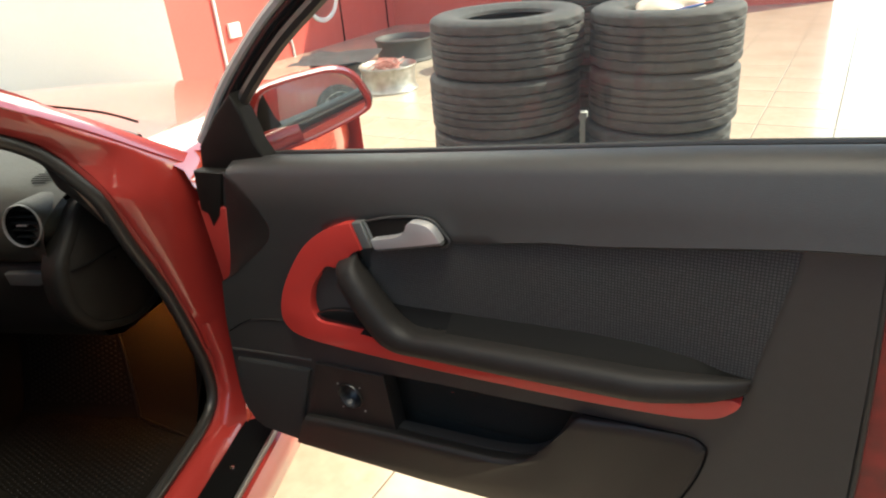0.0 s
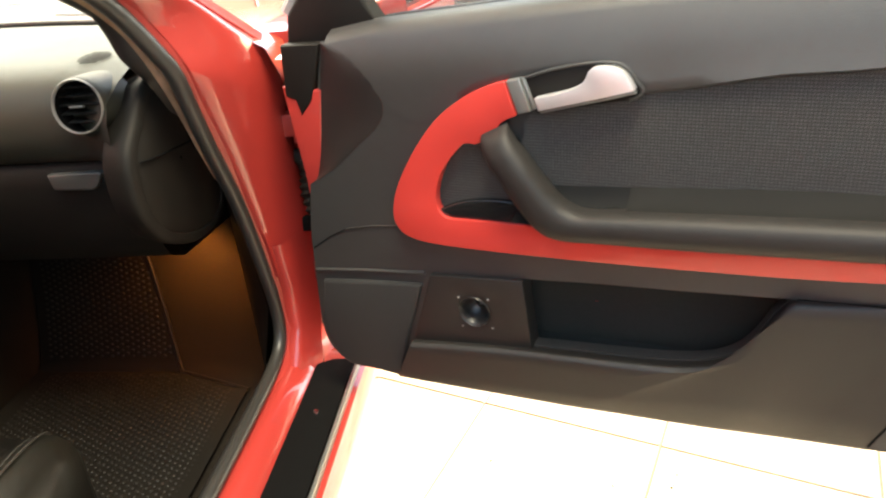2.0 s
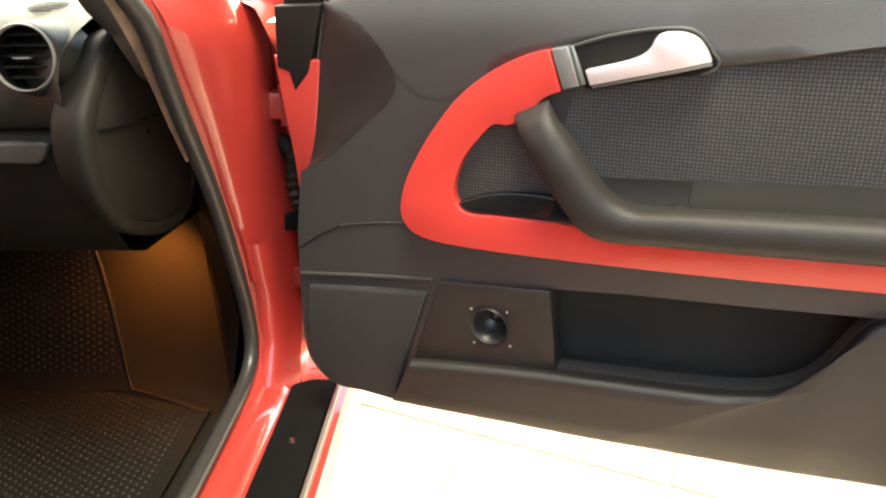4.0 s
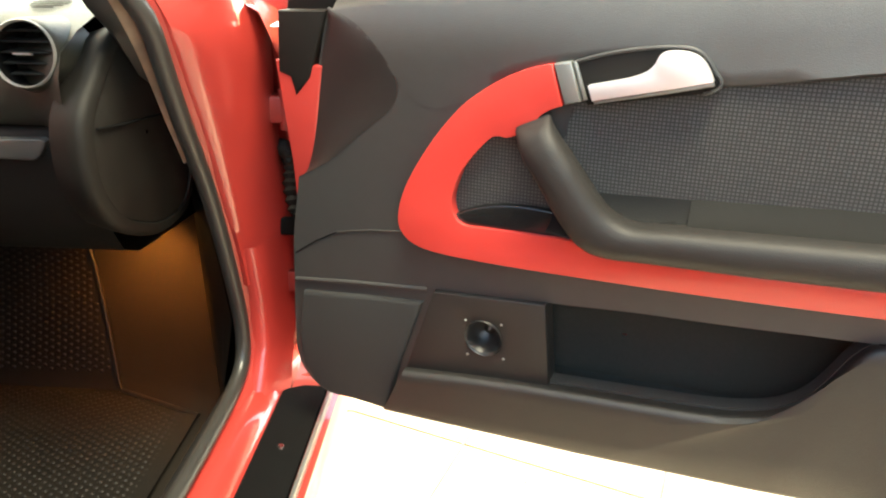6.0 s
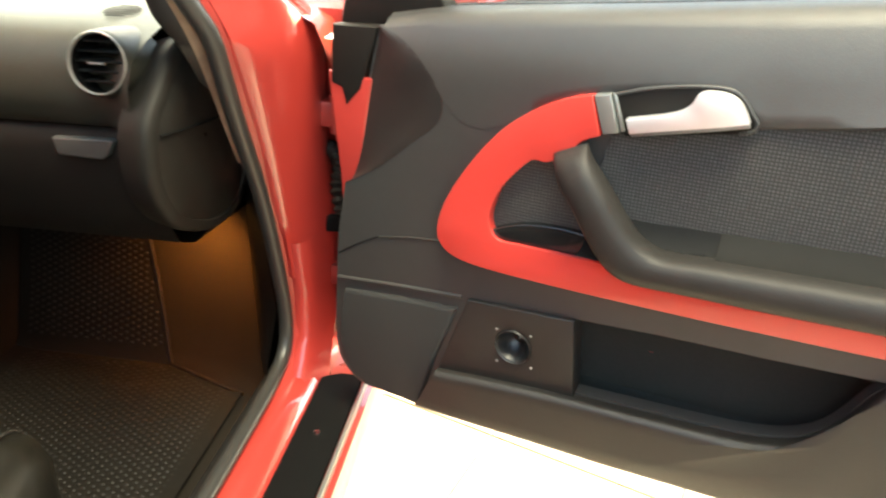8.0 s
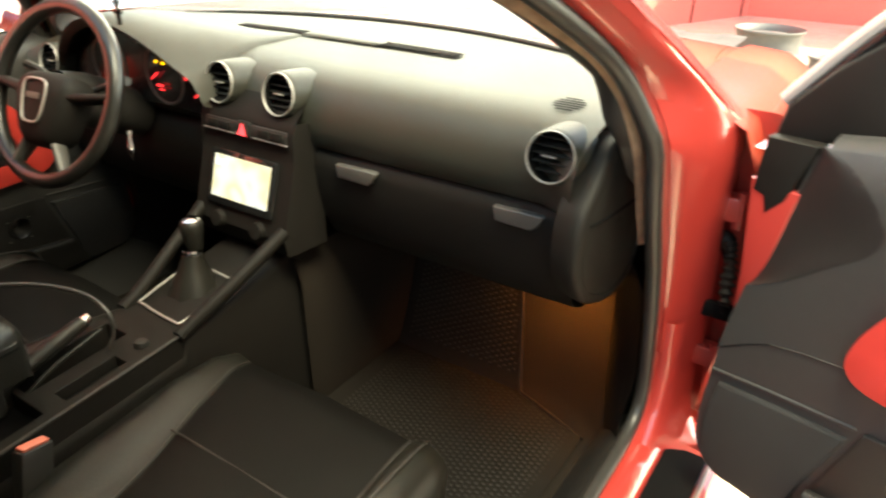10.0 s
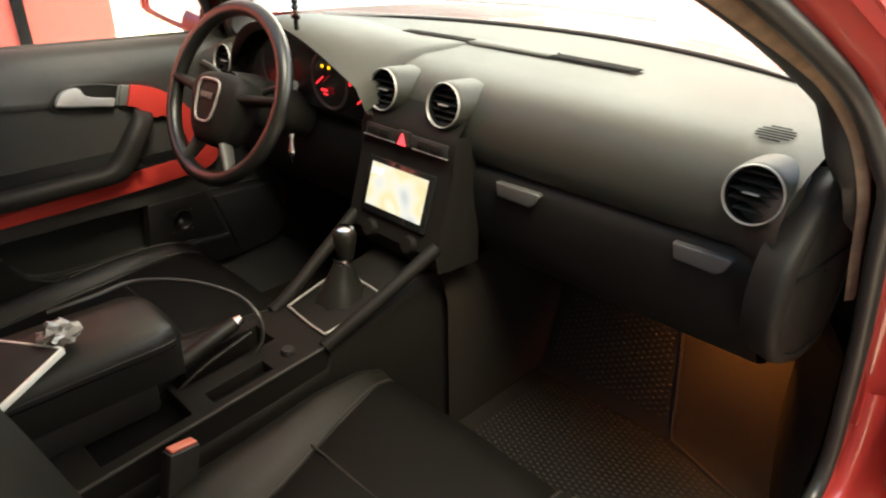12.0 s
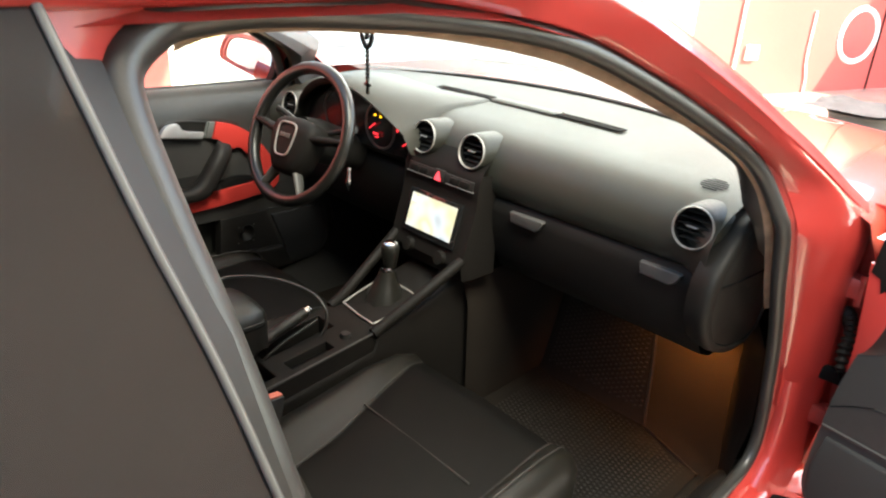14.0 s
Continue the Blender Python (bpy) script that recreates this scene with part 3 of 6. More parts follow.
    add("seam", tube(curve2([(0.797, 0.0005, 0.6005), (0.89, 0.0005, 0.6065), (0.945, 0.0005, 0.611), (0.967, 0.0005, 0.604), (0.974, 0.0005, 0.588), (0.964, 0.0005, 0.54), (0.94, 0.0005, 0.477), (0.907, 0.0005, 0.396)], 4), 0.0015, 6), DARK)
    add("ridge", tube([(0.060, 0.0040, 0.530), (0.156, 0.0040, 0.543), (0.272, 0.0040, 0.556)], 0.0035, 8), PLASTIC_DOOR, "", 60)
    add("edge_seal", tube(curve2([(1.148, 0.018, 0.43), (1.149, 0.018, 0.575), (1.146, 0.018, 0.69), (1.141, 0.018, 0.80), (1.134, 0.020, 0.93), (1.128, 0.03, 1.00)], 4), 0.0055, 8), RUBBER, "black rubber edge of the lining", 60)
    # speaker grille and lower pocket
    add("speaker_cover", plate([(0.075, 0.515), (0.17, 0.528), (0.267, 0.537), (0.231, 0.431), (0.210, 0.345), (0.150, 0.346), (0.110, 0.347), (0.085, 0.360), (0.066, 0.390), (0.062, 0.44)], [], -0.006, 0.006, 0.006), SPEAKER, "dark fine-meshed speaker cover", 60)
    lip = curve2(POCKET_LIP + [(0.82, 0.6030), (0.89, 0.6075), (0.945, 0.611), (0.967, 0.604), (0.9735, 0.588)], 4)
    rows = []
    for i, q in enumerate(lip):
        s = i / (len(lip) - 1)
        ub = 0.212 + (0.907 - 0.212) * s
        d = -0.022 + 0.0225 * along([(0.74, 0.0), (0.80, 0.25), (0.88, 0.75), (0.94, 1.0)], q.x)
        zb = along(BOTTOM, ub) - 0.73 * (d + 0.018)
        col = [(ub, d + 0.030, zb - 0.004), (ub, d + 0.004, zb - 0.002), (ub, d, zb + 0.004)]
        col += [(ub + (q.x - ub) * w, d, zb + (q.y - zb) * w) for w in (0.25, 0.5, 0.75, 0.90)]
        col += [(q.x, d + 0.0012, q.y - 0.0055), (q.x, d + 0.0045, q.y - 0.0012), (q.x, d + 0.010, q.y), (q.x, max(d, -0.016) + 0.026, q.y - 0.004)]
        rows.append(col)
    add("map_pocket", loft(rows, False), LOWER, "black map pocket wall", 60)
    inside = [(0.24, 0.425), (0.52, 0.435), (0.80, 0.450), (0.812, 0.602), (0.669, 0.5885), (0.544, 0.5805), (0.437, 0.5705), (0.272, 0.558)]
    cen = (0.53, 0.51)
    add("pocket_liner", loft([[(u, y, z) for u, z in inside] for y in (0.026, 0.050)] + [[(cen[0] + (u - cen[0]) * k, y, cen[1] + (z - cen[1]) * k) for u, z in inside] for k, y in ((0.97, 0.066), (0.90, 0.072), (0.4, 0.073), (0.01, 0.073))], True), POCKET_FELT, "dark inside of the map pocket", 40)
    # tweeter pod
    hole = [(0.357 + 0.024 * math.cos(a * 0.2618), 0.505 + 0.024 * math.sin(a * 0.2618)) for a in range(24)]
    add("tweeter_plate", plate([(0.284, 0.558), (0.437, 0.5715), (0.450, 0.450), (0.241, 0.426)], [hole], -0.004, 0.030, 0.0025), LOWER, "black tweeter mounting plate", 30)
    horn = lathe([(0.0255, -0.006), (0.027, -0.003), (0.024, 0.000), (0.021, 0.010), (0.014, 0.020), (0.008, 0.024), (0.005, 0.021), (0.001, 0.019)], 32)
    add("tweeter_horn", put(horn, Matrix.Translation((0.357, -0.002, 0.505)) @ Matrix.Rotation(radians(-90), 4, "X")), HORN, "black tweeter horn", 60)
    for du, dz in ((-0.026, 0.022), (0.024, 0.026), (-0.022, -0.030), (0.029, -0.025)):
        sc = lathe([(0.0001, 0.0018), (0.0016, 0.0013), (0.0020, 0.0), (0.0020, -0.002)], 10)
        add("screw", put(sc, Matrix.Translation((0.357 + du, -0.004, 0.504 + dz)) @ Matrix.Rotation(radians(90), 4, "X")), DULL_SILVER)
    # window frame, glass, sail
    fr = curve2([(0.050, 0.085, 0.935), (0.142, 0.085, 1.045), (0.242, 0.080, 1.135), (0.330, 0.070, 1.195), (0.46, 0.045, 1.265), (0.64, 0.015, 1.310), (0.85, -0.005, 1.318), (1.02, 0.000, 1.295), (1.09, 0.012, 1.255), (1.12, 0.04, 1.16), (1.14, 0.075, 1.03)], 5)
    add("window_frame", tube(fr, 0.020, 10, flat=0.8), PLASTIC_GLOSS, "black window surround", 60)
    fr2 = [p + Vector((0.018, -0.012, -0.020)) for p in fr]
    add("frame_seal", tube(fr2, 0.012, 8), RUBBER)
    fr3 = [p + Vector((-0.010, -0.016, 0.012)) for p in fr[:40]]
    add("frame_trim", tube(fr3, 0.0095, 8), PALE_EDGE, "pale worn edge of the window surround")
    gl = [[(p.x + 0.01, p.y + 0.002, p.z - 0.008), (max(0.14, min(1.12, p.x)), 0.080, along(BELT, p.x) - 0.01)] for p in fr[8:-2]]
    pane = add("window_pane", loft(gl), HAZED, "clear side window glass", 0)
    pane.visible_shadow = False
    add("mirror_sail", plate([(0.045, 0.890), (0.055, 0.945), (0.11, 1.005), (0.158, 1.045), (0.178, 1.010), (0.195, 0.960), (0.215, 0.930), (0.13, 0.908)], [], 0.046, 0.078, 0.006), INNER, "black mirror base cover", 40)
    # outside mirror
    mo = [(-0.040, 1.000), (-0.012, 1.034), (0.085, 1.052), (0.130, 1.053), (0.158, 1.040), (0.176, 1.012), (0.184, 0.988), (0.172, 0.968), (0.085, 0.934), (0.023, 0.916), (-0.010, 0.911), (-0.028, 0.922), (-0.044, 0.962)]
    o = curve2(mo, 4, True)
    cen = Vector((0.085, 0.984))
    rows = []
    for y, sc in ((0.0, 0.87), (-0.010, 0.91), (-0.010, 0.99), (0.010, 1.03), (0.04, 0.98), (0.065, 0.80), (0.080, 0.45), (0.083, 0.02)):
        rows.append([((cen + (q - cen) * sc).x, y, (cen + (q - cen) * sc).y) for q in o])
    lean = Matrix.Translation((0.157, 0.142, 0)) @ Matrix.Rotation(radians(aim), 4, "Z")
    add("mirror_housing", put(loft(rows, True), lean), RED, "red outside mirror housing", 60)
    rows = []
    for sc in [0.88 * glass * k for k in (1.0, 0.85, 0.68, 0.51, 0.34, 0.17, 0.01)]:
        ring = [(q - cen) * sc for q in o]
        rows.append([((cen + w).x, -0.004 + w.length_squared / 2.6, (cen + w).y) for w in ring])
    if glass < 1.0:
        add("mirror_bezel", put(loft([[((cen + (q - cen) * sc).x, y, (cen + (q - cen) * sc).y) for q in o] for sc, y in ((0.90, -0.006), (0.80, -0.007), (0.72, 0.006))], True), lean), RED, "", 60)
    add("mirror_glass", put(loft(rows, True), lean), MIRROR, "slightly domed mirror glass", 80)
    add("mirror_arm", tube([(0.10, 0.085, 0.925), (0.135, 0.135, 0.930), (0.175, 0.185, 0.945)], [0.026, 0.024, 0.03], 12), RED, "", 60)
    return shell


def weave_mat():
    m = mat("ribbed_cloth", (0.075, 0.075, 0.074), 0.9, amount=0.3)
    n, l = m.node_tree.nodes, m.node_tree.links
    b, co = n["Principled BSDF"], n.new("ShaderNodeTexCoord")
    ck = n.new("ShaderNodeTexBrick")
    ck.offset = 0.0
    ck.inputs["Color1"].default_value, ck.inputs["Color2"].default_value, ck.inputs["Mortar"].default_value = (0.060, 0.059, 0.057, 1), (0.046, 0.045, 0.043, 1), (0.019, 0.018, 0.017, 1)
    ck.inputs["Scale"].default_value, ck.inputs["Mortar Size"].default_value = 1.0, 0.0008
    ck.inputs["Brick Width"].default_value, ck.inputs["Row Height"].default_value = 0.0042, 0.0042
    l.new(co.outputs["UV"], ck.inputs["Vector"])
    l.new(ck.outputs["Color"], b.inputs["Base Color"])
    bp = n.new("ShaderNodeBump")
    bp.inputs["Strength"].default_value, bp.inputs["Distance"].default_value = 0.8, 0.001
    l.new(ck.outputs["Color"], bp.inputs["Height"])
    l.new(bp.outputs["Normal"], b.inputs["Normal"])
    return m


WEAVE = weave_mat()
SPEAKER = mat("speaker_mesh_cloth", (0.018, 0.018, 0.018), 0.85, amount=0.4, scale=900, bump=0.8, bump_scale=1400)
def screen_mat():
    m = glow("lit_screen", (1.0, 0.96, 0.86), 0.125)
    n, l = m.node_tree.nodes, m.node_tree.links
    co, ns, rp = n.new("ShaderNodeTexCoord"), n.new("ShaderNodeTexNoise"), n.new("ShaderNodeValToRGB")
    ns.inputs["Scale"].default_value, ns.inputs["Detail"].default_value = 16, 1
    for pos, c in ((0.34, (0.80, 0.88, 1.0)), (0.44, (0.95, 0.95, 0.95)), (0.52, (1.0, 0.93, 0.74)), (0.58, (0.92, 0.85, 0.58)), (0.66, (1.0, 0.98, 0.92))):
        e = rp.color_ramp.elements.new(pos)
        e.color = (*c, 1)
    l.new(co.outputs["Object"], ns.inputs["Vector"])
    l.new(ns.outputs["Fac"], rp.inputs["Fac"])
    l.new(rp.outputs["Color"], n["Principled BSDF"].inputs["Emission Color"])
    return m


SCREEN = screen_mat()
QUARTER = mat("dark_tinted_glass", (0.013, 0.0115, 0.0105), 0.10, amount=0.3, coat=0.5)
OPEN = pose(0.815, 0.135, 0, 0, 0, -19.4)
CLOSED = Matrix(((0, -1, 0, -0.715), (-1, 0, 0, 0.200), (-0.07, 0, 1, -0.028), (0, 0, 0, 1)))
car_door("passenger_door", OPEN, "red passenger door opened wide, black lining with red trim hoop")
car_door("driver_door", CLOSED, "closed red driver door, black lining with red trim", 66, 0.84)


# ---- car body round the door opening ----
def side_x(z):
    """Half width of the body side at height z."""
    return 0.80 - max(0.0, z - 0.9) * 0.42


SEAL = [(-0.896, 0.915), (-0.910, 1.046), (-0.920, 1.111), (-0.928, 1.179), (-0.924, 1.215), (-0.896, 1.238), (-0.865, 1.247), (-0.785, 1.249), (-0.604, 1.232), (-0.436, 1.202), (-0.280, 1.142), (-0.113, 1.058), (-0.025, 0.995), (0.020, 0.906), (0.065, 0.790), (0.125, 0.655), (0.168, 0.508), (0.186, 0.410), (0.172, 0.348), (0.110, 0.323), (-0.02, 0.318), (-0.15, 0.318), (-0.50, 0.318), (-0.75, 0.325), (-0.84, 0.38), (-0.872, 0.60)]


def ring_at(scale_out, inset, n=5):
    """The opening's line pushed outward in its plane, at an inset from the body side."""
    pts = curve2(SEAL, n, True)
    c = Vector((-0.38, 0.75))
    out = []
    k = len(pts)
    for i, q in enumerate(pts):
        t = pts[(i + 1) % k] - pts[(i - 1) % k]
        nrm = Vector((t.y, -t.x)).normalized()
        if nrm.dot(q - c) < 0:
            nrm = -nrm
        w = q + nrm * scale_out
        out.append(Vector((side_x(w.y) - inset, w.x, w.y)))
    return out


for sgn, lab in ((1, "right"), (-1, "left")):
    mm = Matrix.Diagonal((sgn, 1, 1, 1))
    part("door_aperture_seal", put(tube(ring_at(0.0, 0.046), [0.0125 + 0.005 * max(0.0, min(1.0, (-q.y - 0.55) / 0.3)) for q in ring_at(0.0, 0.046)], 12, True), mm), RUBBER, car, "black rubber seal round the door opening", 60)
    rings = [ring_at(o, i) for o, i in ((0.008, 0.046), (0.016, 0.030), (0.034, 0.018), (0.050, 0.012), (0.075, 0.004))]
    bands = [list(r) for r in zip(*rings)]
    part("aperture_flange", put(loft(bands + bands[:1]), mm), RED_FLANGE, car, "red body flange round the door opening", 60)
    tan = [Vector((side_x(z) - 0.080, y, z)) for y, z in ((-0.872, 1.228), (-0.824, 1.238), (-0.717, 1.235), (-0.583, 1.220), (-0.426, 1.188), (-0.309, 1.148), (-0.166, 1.087), (-0.075, 1.045), (-0.018, 1.012), (0.020, 0.972), (0.036, 0.929), (0.055, 0.875), (0.085, 0.820), (0.112, 0.764), (0.145, 0.703))]
    tp = curve2(tan, 5)
    wide = []
    for i, q in enumerate(tp):
        d = (tp[min(i + 1, len(tp) - 1)] - tp[max(i - 1, 0)]).normalized()
        o = Vector((0, -d.z, d.y))
        o = (-o if o.dot(q - Vector((q.x, -0.40, 0.75))) < 0 else o).normalized()
        wide.append([q + o * 0.013 + Vector((0.002, 0, 0)), q + o * 0.006 + Vector((0.009, 0, 0)), q - o * 0.005 + Vector((0.009, 0, 0)), q - o * 0.012])
    part("trim_edge", put(loft(wide), mm), TAN, car, "worn tan edge strip inside the seal", 60)
    # lining inside the opening: pillar trim and roof edge
    part("roof_edge_lining", put(loft([[q + Vector((-0.004, 0.0, 0.004)), q + Vector((-0.03, 0.0, 0.006)), q + Vector((-0.075, 0.0, 0.030)), q + Vector((-0.085, 0.0, 0.06))] for q in tp[3:22]]), mm), PLASTIC, car, "dark roof edge lining", 60)
    outer = curve2([(side_x(z) - 0.080, y, z) for y, z in ((-0.52, 1.203), (-0.36, 1.163), (-0.166, 1.083), (-0.010, 1.002), (0.020, 0.965), (0.040, 0.915), (0.060, 0.865), (0.090, 0.810))], 4)
    inner = curve2([(0.556, -0.50, 1.203), (0.577, -0.344, 1.158), (0.610, -0.150, 1.079), (0.645, 0.010, 0.992), (0.658, 0.033, 0.964), (0.676, 0.030, 0.921), (0.684, 0.045, 0.897), (0.692, 0.080, 0.860)], 4)
    part("pillar_lining", put(loft([[a, a * 0.6 + b * 0.4 + Vector((-0.004, -0.010, 0.0)), b, b + Vector((0.014, 0.030, 0.012)), b + Vector((0.055, 0.10, 0.030))] for a, b in zip(outer, inner)]), mm), PLASTIC_HARD, car, "black windscreen pillar lining", 60)
# roof with windscreen header
rows = []
for y in spread(-2.3, -0.42, 14):
    z = 1.335 - 0.045 * max(0, (y + 0.75) / 0.33) ** 2 * 0.9 - 0.05 * max(0, (-y - 1.4) / 0.9) ** 2
    rows.append([(x, y, z - 0.09 * (abs(x) / 0.64) ** 3) for x in spread(-0.64, 0.64, 12)])
part("roof", loft(rows), RED, car, "red roof")
rows = [[(x, y, z - 0.035 - 0.05 * (abs(x) / 0.6) ** 3) for x in spread(-0.60, 0.60, 8)] for y, z in ((-2.2, 1.30), (-1.4, 1.315), (-0.8, 1.325), (-0.46, 1.308))]
part("headliner", loft(rows), mat("pale_headliner", (0.30, 0.29, 0.27), 0.9, amount=0.15), car, "pale grey cloth headliner")


def pillar_a(sgn):
    """Outer red windscreen pillar, from the wing to the roof."""
    line = curve2([(0.832, 0.222, 0.882), (0.800, 0.130, 0.945), (0.765, 0.030, 1.015), (0.722, -0.110, 1.100), (0.680, -0.280, 1.190), (0.648, -0.430, 1.255), (0.640, -0.62, 1.292), (0.638, -0.85, 1.300), (0.645, -1.05, 1.290)], 5)
    rows = []
    for i, q in enumerate(line):
        rows.append([q + Vector((-0.004, -0.014, -0.004)), q + Vector((0.004, -0.006, 0.006)), q + Vector((-0.012, 0.022, 0.020)), q + Vector((-0.050, 0.030, 0.022)), q + Vector((-0.075, 0.010, 0.004))])
    return put(loft(rows), Matrix.Diagonal((sgn, 1, 1, 1)))


part("windscreen_pillar", pillar_a(1), RED, car, "red windscreen pillar", 60)
part("windscreen_pillar", pillar_a(-1), RED, car, "red windscreen pillar", 60)

# hinge pillar, sill, wing
def hinge_pillar(sgn):
    rows = []
    for z, yi, yo, xo in ((0.235, 0.10, 0.225, 0.905), (0.265, 0.11, 0.225, 0.885), (0.30, 0.13, 0.240, 0.850), (0.33, 0.16, 0.262, 0.830), (0.36, 0.185, 0.285, 0.82), (0.45, 0.183, 0.280, 0.82), (0.55, 0.165, 0.262, 0.82)):
        rows.append([(0.768, yi + 0.014, z), (0.782, yi + 0.010, z), (0.795, yi + 0.018, z), (0.802, (yi + yo) / 2, z), (xo - 0.006, yo - 0.02, z), (xo, yo, z)])
    return put(loft(rows), Matrix.Diagonal((sgn, 1, 1, 1)))


rows = []
for z, yo, xo in ((0.20, 0.30, 0.84), (0.25, 0.30, 0.83), (0.36, 0.285, 0.82), (0.45, 0.280, 0.82), (0.55, 0.262, 0.82), (0.66, 0.238, 0.82), (0.76, 0.215, 0.82), (0.84, 0.200, 0.82), (0.91, 0.190, 0.815)):
    w = 0.006 * math.sin(z * 41)
    rows.append([(xo, yo, z), (xo - 0.012, yo + 0.010, z), (xo - 0.016 + w, yo + 0.035, z), (xo - 0.004 - w, yo + 0.050, z), (xo + 0.004, yo + 0.060, z), (xo + 0.035, yo + 0.060, z), (xo + 0.075, yo + 0.045, z)])
part("door_jamb", loft(rows), RED_DULL, car, "dull darker red door jamb", 40)


def pillar_base(sgn):
    """Rounded red panel where the windscreen pillar runs into the hinge pillar."""
    outer = curve2([(0.648, -1.03, 1.300), (0.642, -0.85, 1.306), (0.644, -0.62, 1.298), (0.652, -0.436, 1.261), (0.684, -0.286, 1.196), (0.725, -0.116, 1.106), (0.765, 0.030, 1.015), (0.800, 0.130, 0.945), (0.826, 0.198, 0.888), (0.828, 0.210, 0.830), (0.823, 0.220, 0.760), (0.822, 0.240, 0.660), (0.822, 0.264, 0.550), (0.821, 0.276, 0.47)], 4)
    inner = curve2([(side_x(z) - 0.030, y, z) for y, z in ((-0.905, 1.256), (-0.785, 1.262), (-0.604, 1.245), (-0.432, 1.214), (-0.285, 1.156), (-0.165, 1.102), (-0.085, 1.052), (-0.010, 0.998), (0.022, 0.945), (0.042, 0.885), (0.070, 0.815), (0.118, 0.705), (0.166, 0.565), (0.186, 0.48))], 4)
    rows = []
    for a, b in zip(inner, outer):
        k = max(0.2, min(1.0, (1.12 - b.z) / 0.15)) * max(0.15, min(1.0, (b.z - 0.52) / 0.22))
        rows.append([a + Vector((-0.012, 0.004, 0.0))] + [a + (b - a) * w + Vector((0.016 * k * math.sin(math.pi * w) + 0.003, 0, 0.006 * math.sin(math.pi * w))) for w in (0, 0.15, 0.35, 0.55, 0.75, 0.9, 1.0)] + [b + Vector((0.0, 0.03, -0.004))])
    return put(loft(rows), Matrix.Diagonal((sgn, 1, 1, 1)))


part("pillar_base", pillar_base(1), RED, car, "red panel between windscreen pillar and hinge pillar", 70)
part("pillar_base", pillar_base(-1), RED, car, "", 70)
part("hinge_pillar", hinge_pillar(1), RED, car, "red hinge pillar with dull jamb paint", 60)
part("hinge_pillar", hinge_pillar(-1), RED, car, "", 60)
for z in (0.758, 0.450):
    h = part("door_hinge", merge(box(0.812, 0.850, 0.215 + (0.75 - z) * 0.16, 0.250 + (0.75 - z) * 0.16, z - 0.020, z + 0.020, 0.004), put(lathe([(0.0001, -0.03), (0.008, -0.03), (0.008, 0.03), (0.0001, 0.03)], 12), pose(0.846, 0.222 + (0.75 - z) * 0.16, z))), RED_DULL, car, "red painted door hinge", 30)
boot = curve2([(0.822, 0.266, 0.690), (0.838, 0.242, 0.688), (0.848, 0.220, 0.672), (0.852, 0.202, 0.640), (0.858, 0.186, 0.606)], 12)
part("cable_boot", tube(boot, [0.0095 + 0.0026 * math.sin(i * 1.57) + 0.002 * math.sin(i * 0.23) for i in range(len(boot))], 12), CAP_SKIN, car, "black ribbed cable boot between pillar and door", 60)
part("cable", tube(curve2([(0.824, 0.262, 0.672), (0.842, 0.236, 0.650), (0.846, 0.222, 0.610), (0.858, 0.196, 0.585)], 6), 0.0035, 8), DARK, car, "thin black cable beside the boot", 60)
part("door_check_strap", box(0.815, 0.90, 0.243, 0.256, 0.545, 0.575, 0.003), DARK, car)
SILL_Z = 0.275
part("sill", loft([[(0.745, y, SILL_Z + 0.020), (0.766, y, SILL_Z + 0.032), (0.790, y, SILL_Z + 0.028), (0.806, y, SILL_Z + 0.004), (0.812, y, SILL_Z - 0.002), (0.880, y, SILL_Z - 0.004), (0.905, y, SILL_Z - 0.012), (0.915, y, SILL_Z - 0.04), (0.905, y, SILL_Z - 0.11), (0.86, y, SILL_Z - 0.14)] for y in spread(-1.0, 0.34, 4)]), RED, car, "red door sill", 50)
part("sill_strip", box(0.812, 0.886, -0.95, 0.205, SILL_Z - 0.006, SILL_Z + 0.006, 0.003), DARK, car, "black plastic tread strip on the sill")
part("sill_edge", box(0.889, 0.896, -0.95, 0.215, SILL_Z - 0.012, SILL_Z + 0.006, 0.002), GREY, car, "pale sill edge seal")
part("sill_screw", put(lathe([(0.0001, 0.004), (0.005, 0.003), (0.006, 0.0)], 12), pose(0.850, 0.04, SILL_Z + 0.006)), CHROME, car)
part("sill", loft([[(-0.735, y, 0.31), (-0.80, y, 0.30), (-0.88, y, 0.25), (-0.86, y, 0.13)] for y in (-1.0, 0.25)]), RED, car)


def wing(sgn):
    rows = []
    for y in spread(0.16, 1.45, 18):
        k = (y - 0.16) / 1.29
        zt = 0.925 - 0.03 * k - 0.12 * k ** 3
        w = 0.865 - 0.02 * k - 0.12 * k ** 4
        rows.append([(w - 0.16, y, zt + 0.008), (w - 0.07, y, zt), (w - 0.025, y, zt - 0.025), (w, y, zt - 0.09), (w + 0.012, y, zt - 0.2), (w + 0.010, y, 0.62), (w - 0.01, y, 0.45), (w - 0.03, y, 0.30)])
    return put(loft(rows), Matrix.Diagonal((sgn, 1, 1, 1)))


# Only the right wing takes the sun-brightened red.
part("front_wing", wing(1), RED_SUNLIT, car, "red front wing", 60)
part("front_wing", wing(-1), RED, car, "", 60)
rows = []
for y in spread(0.52, 1.55, 12):
    k = (y - 0.52) / 1.03
    rows.append([(x, y - 0.20 * (abs(x) / 0.7) ** 2 * (1 - k), 0.874 - 0.01 * k - 0.11 * k ** 3 + 0.024 * (1 - (abs(x) / 0.72) ** 2)) for x in spread(-0.715, 0.715, 14)])
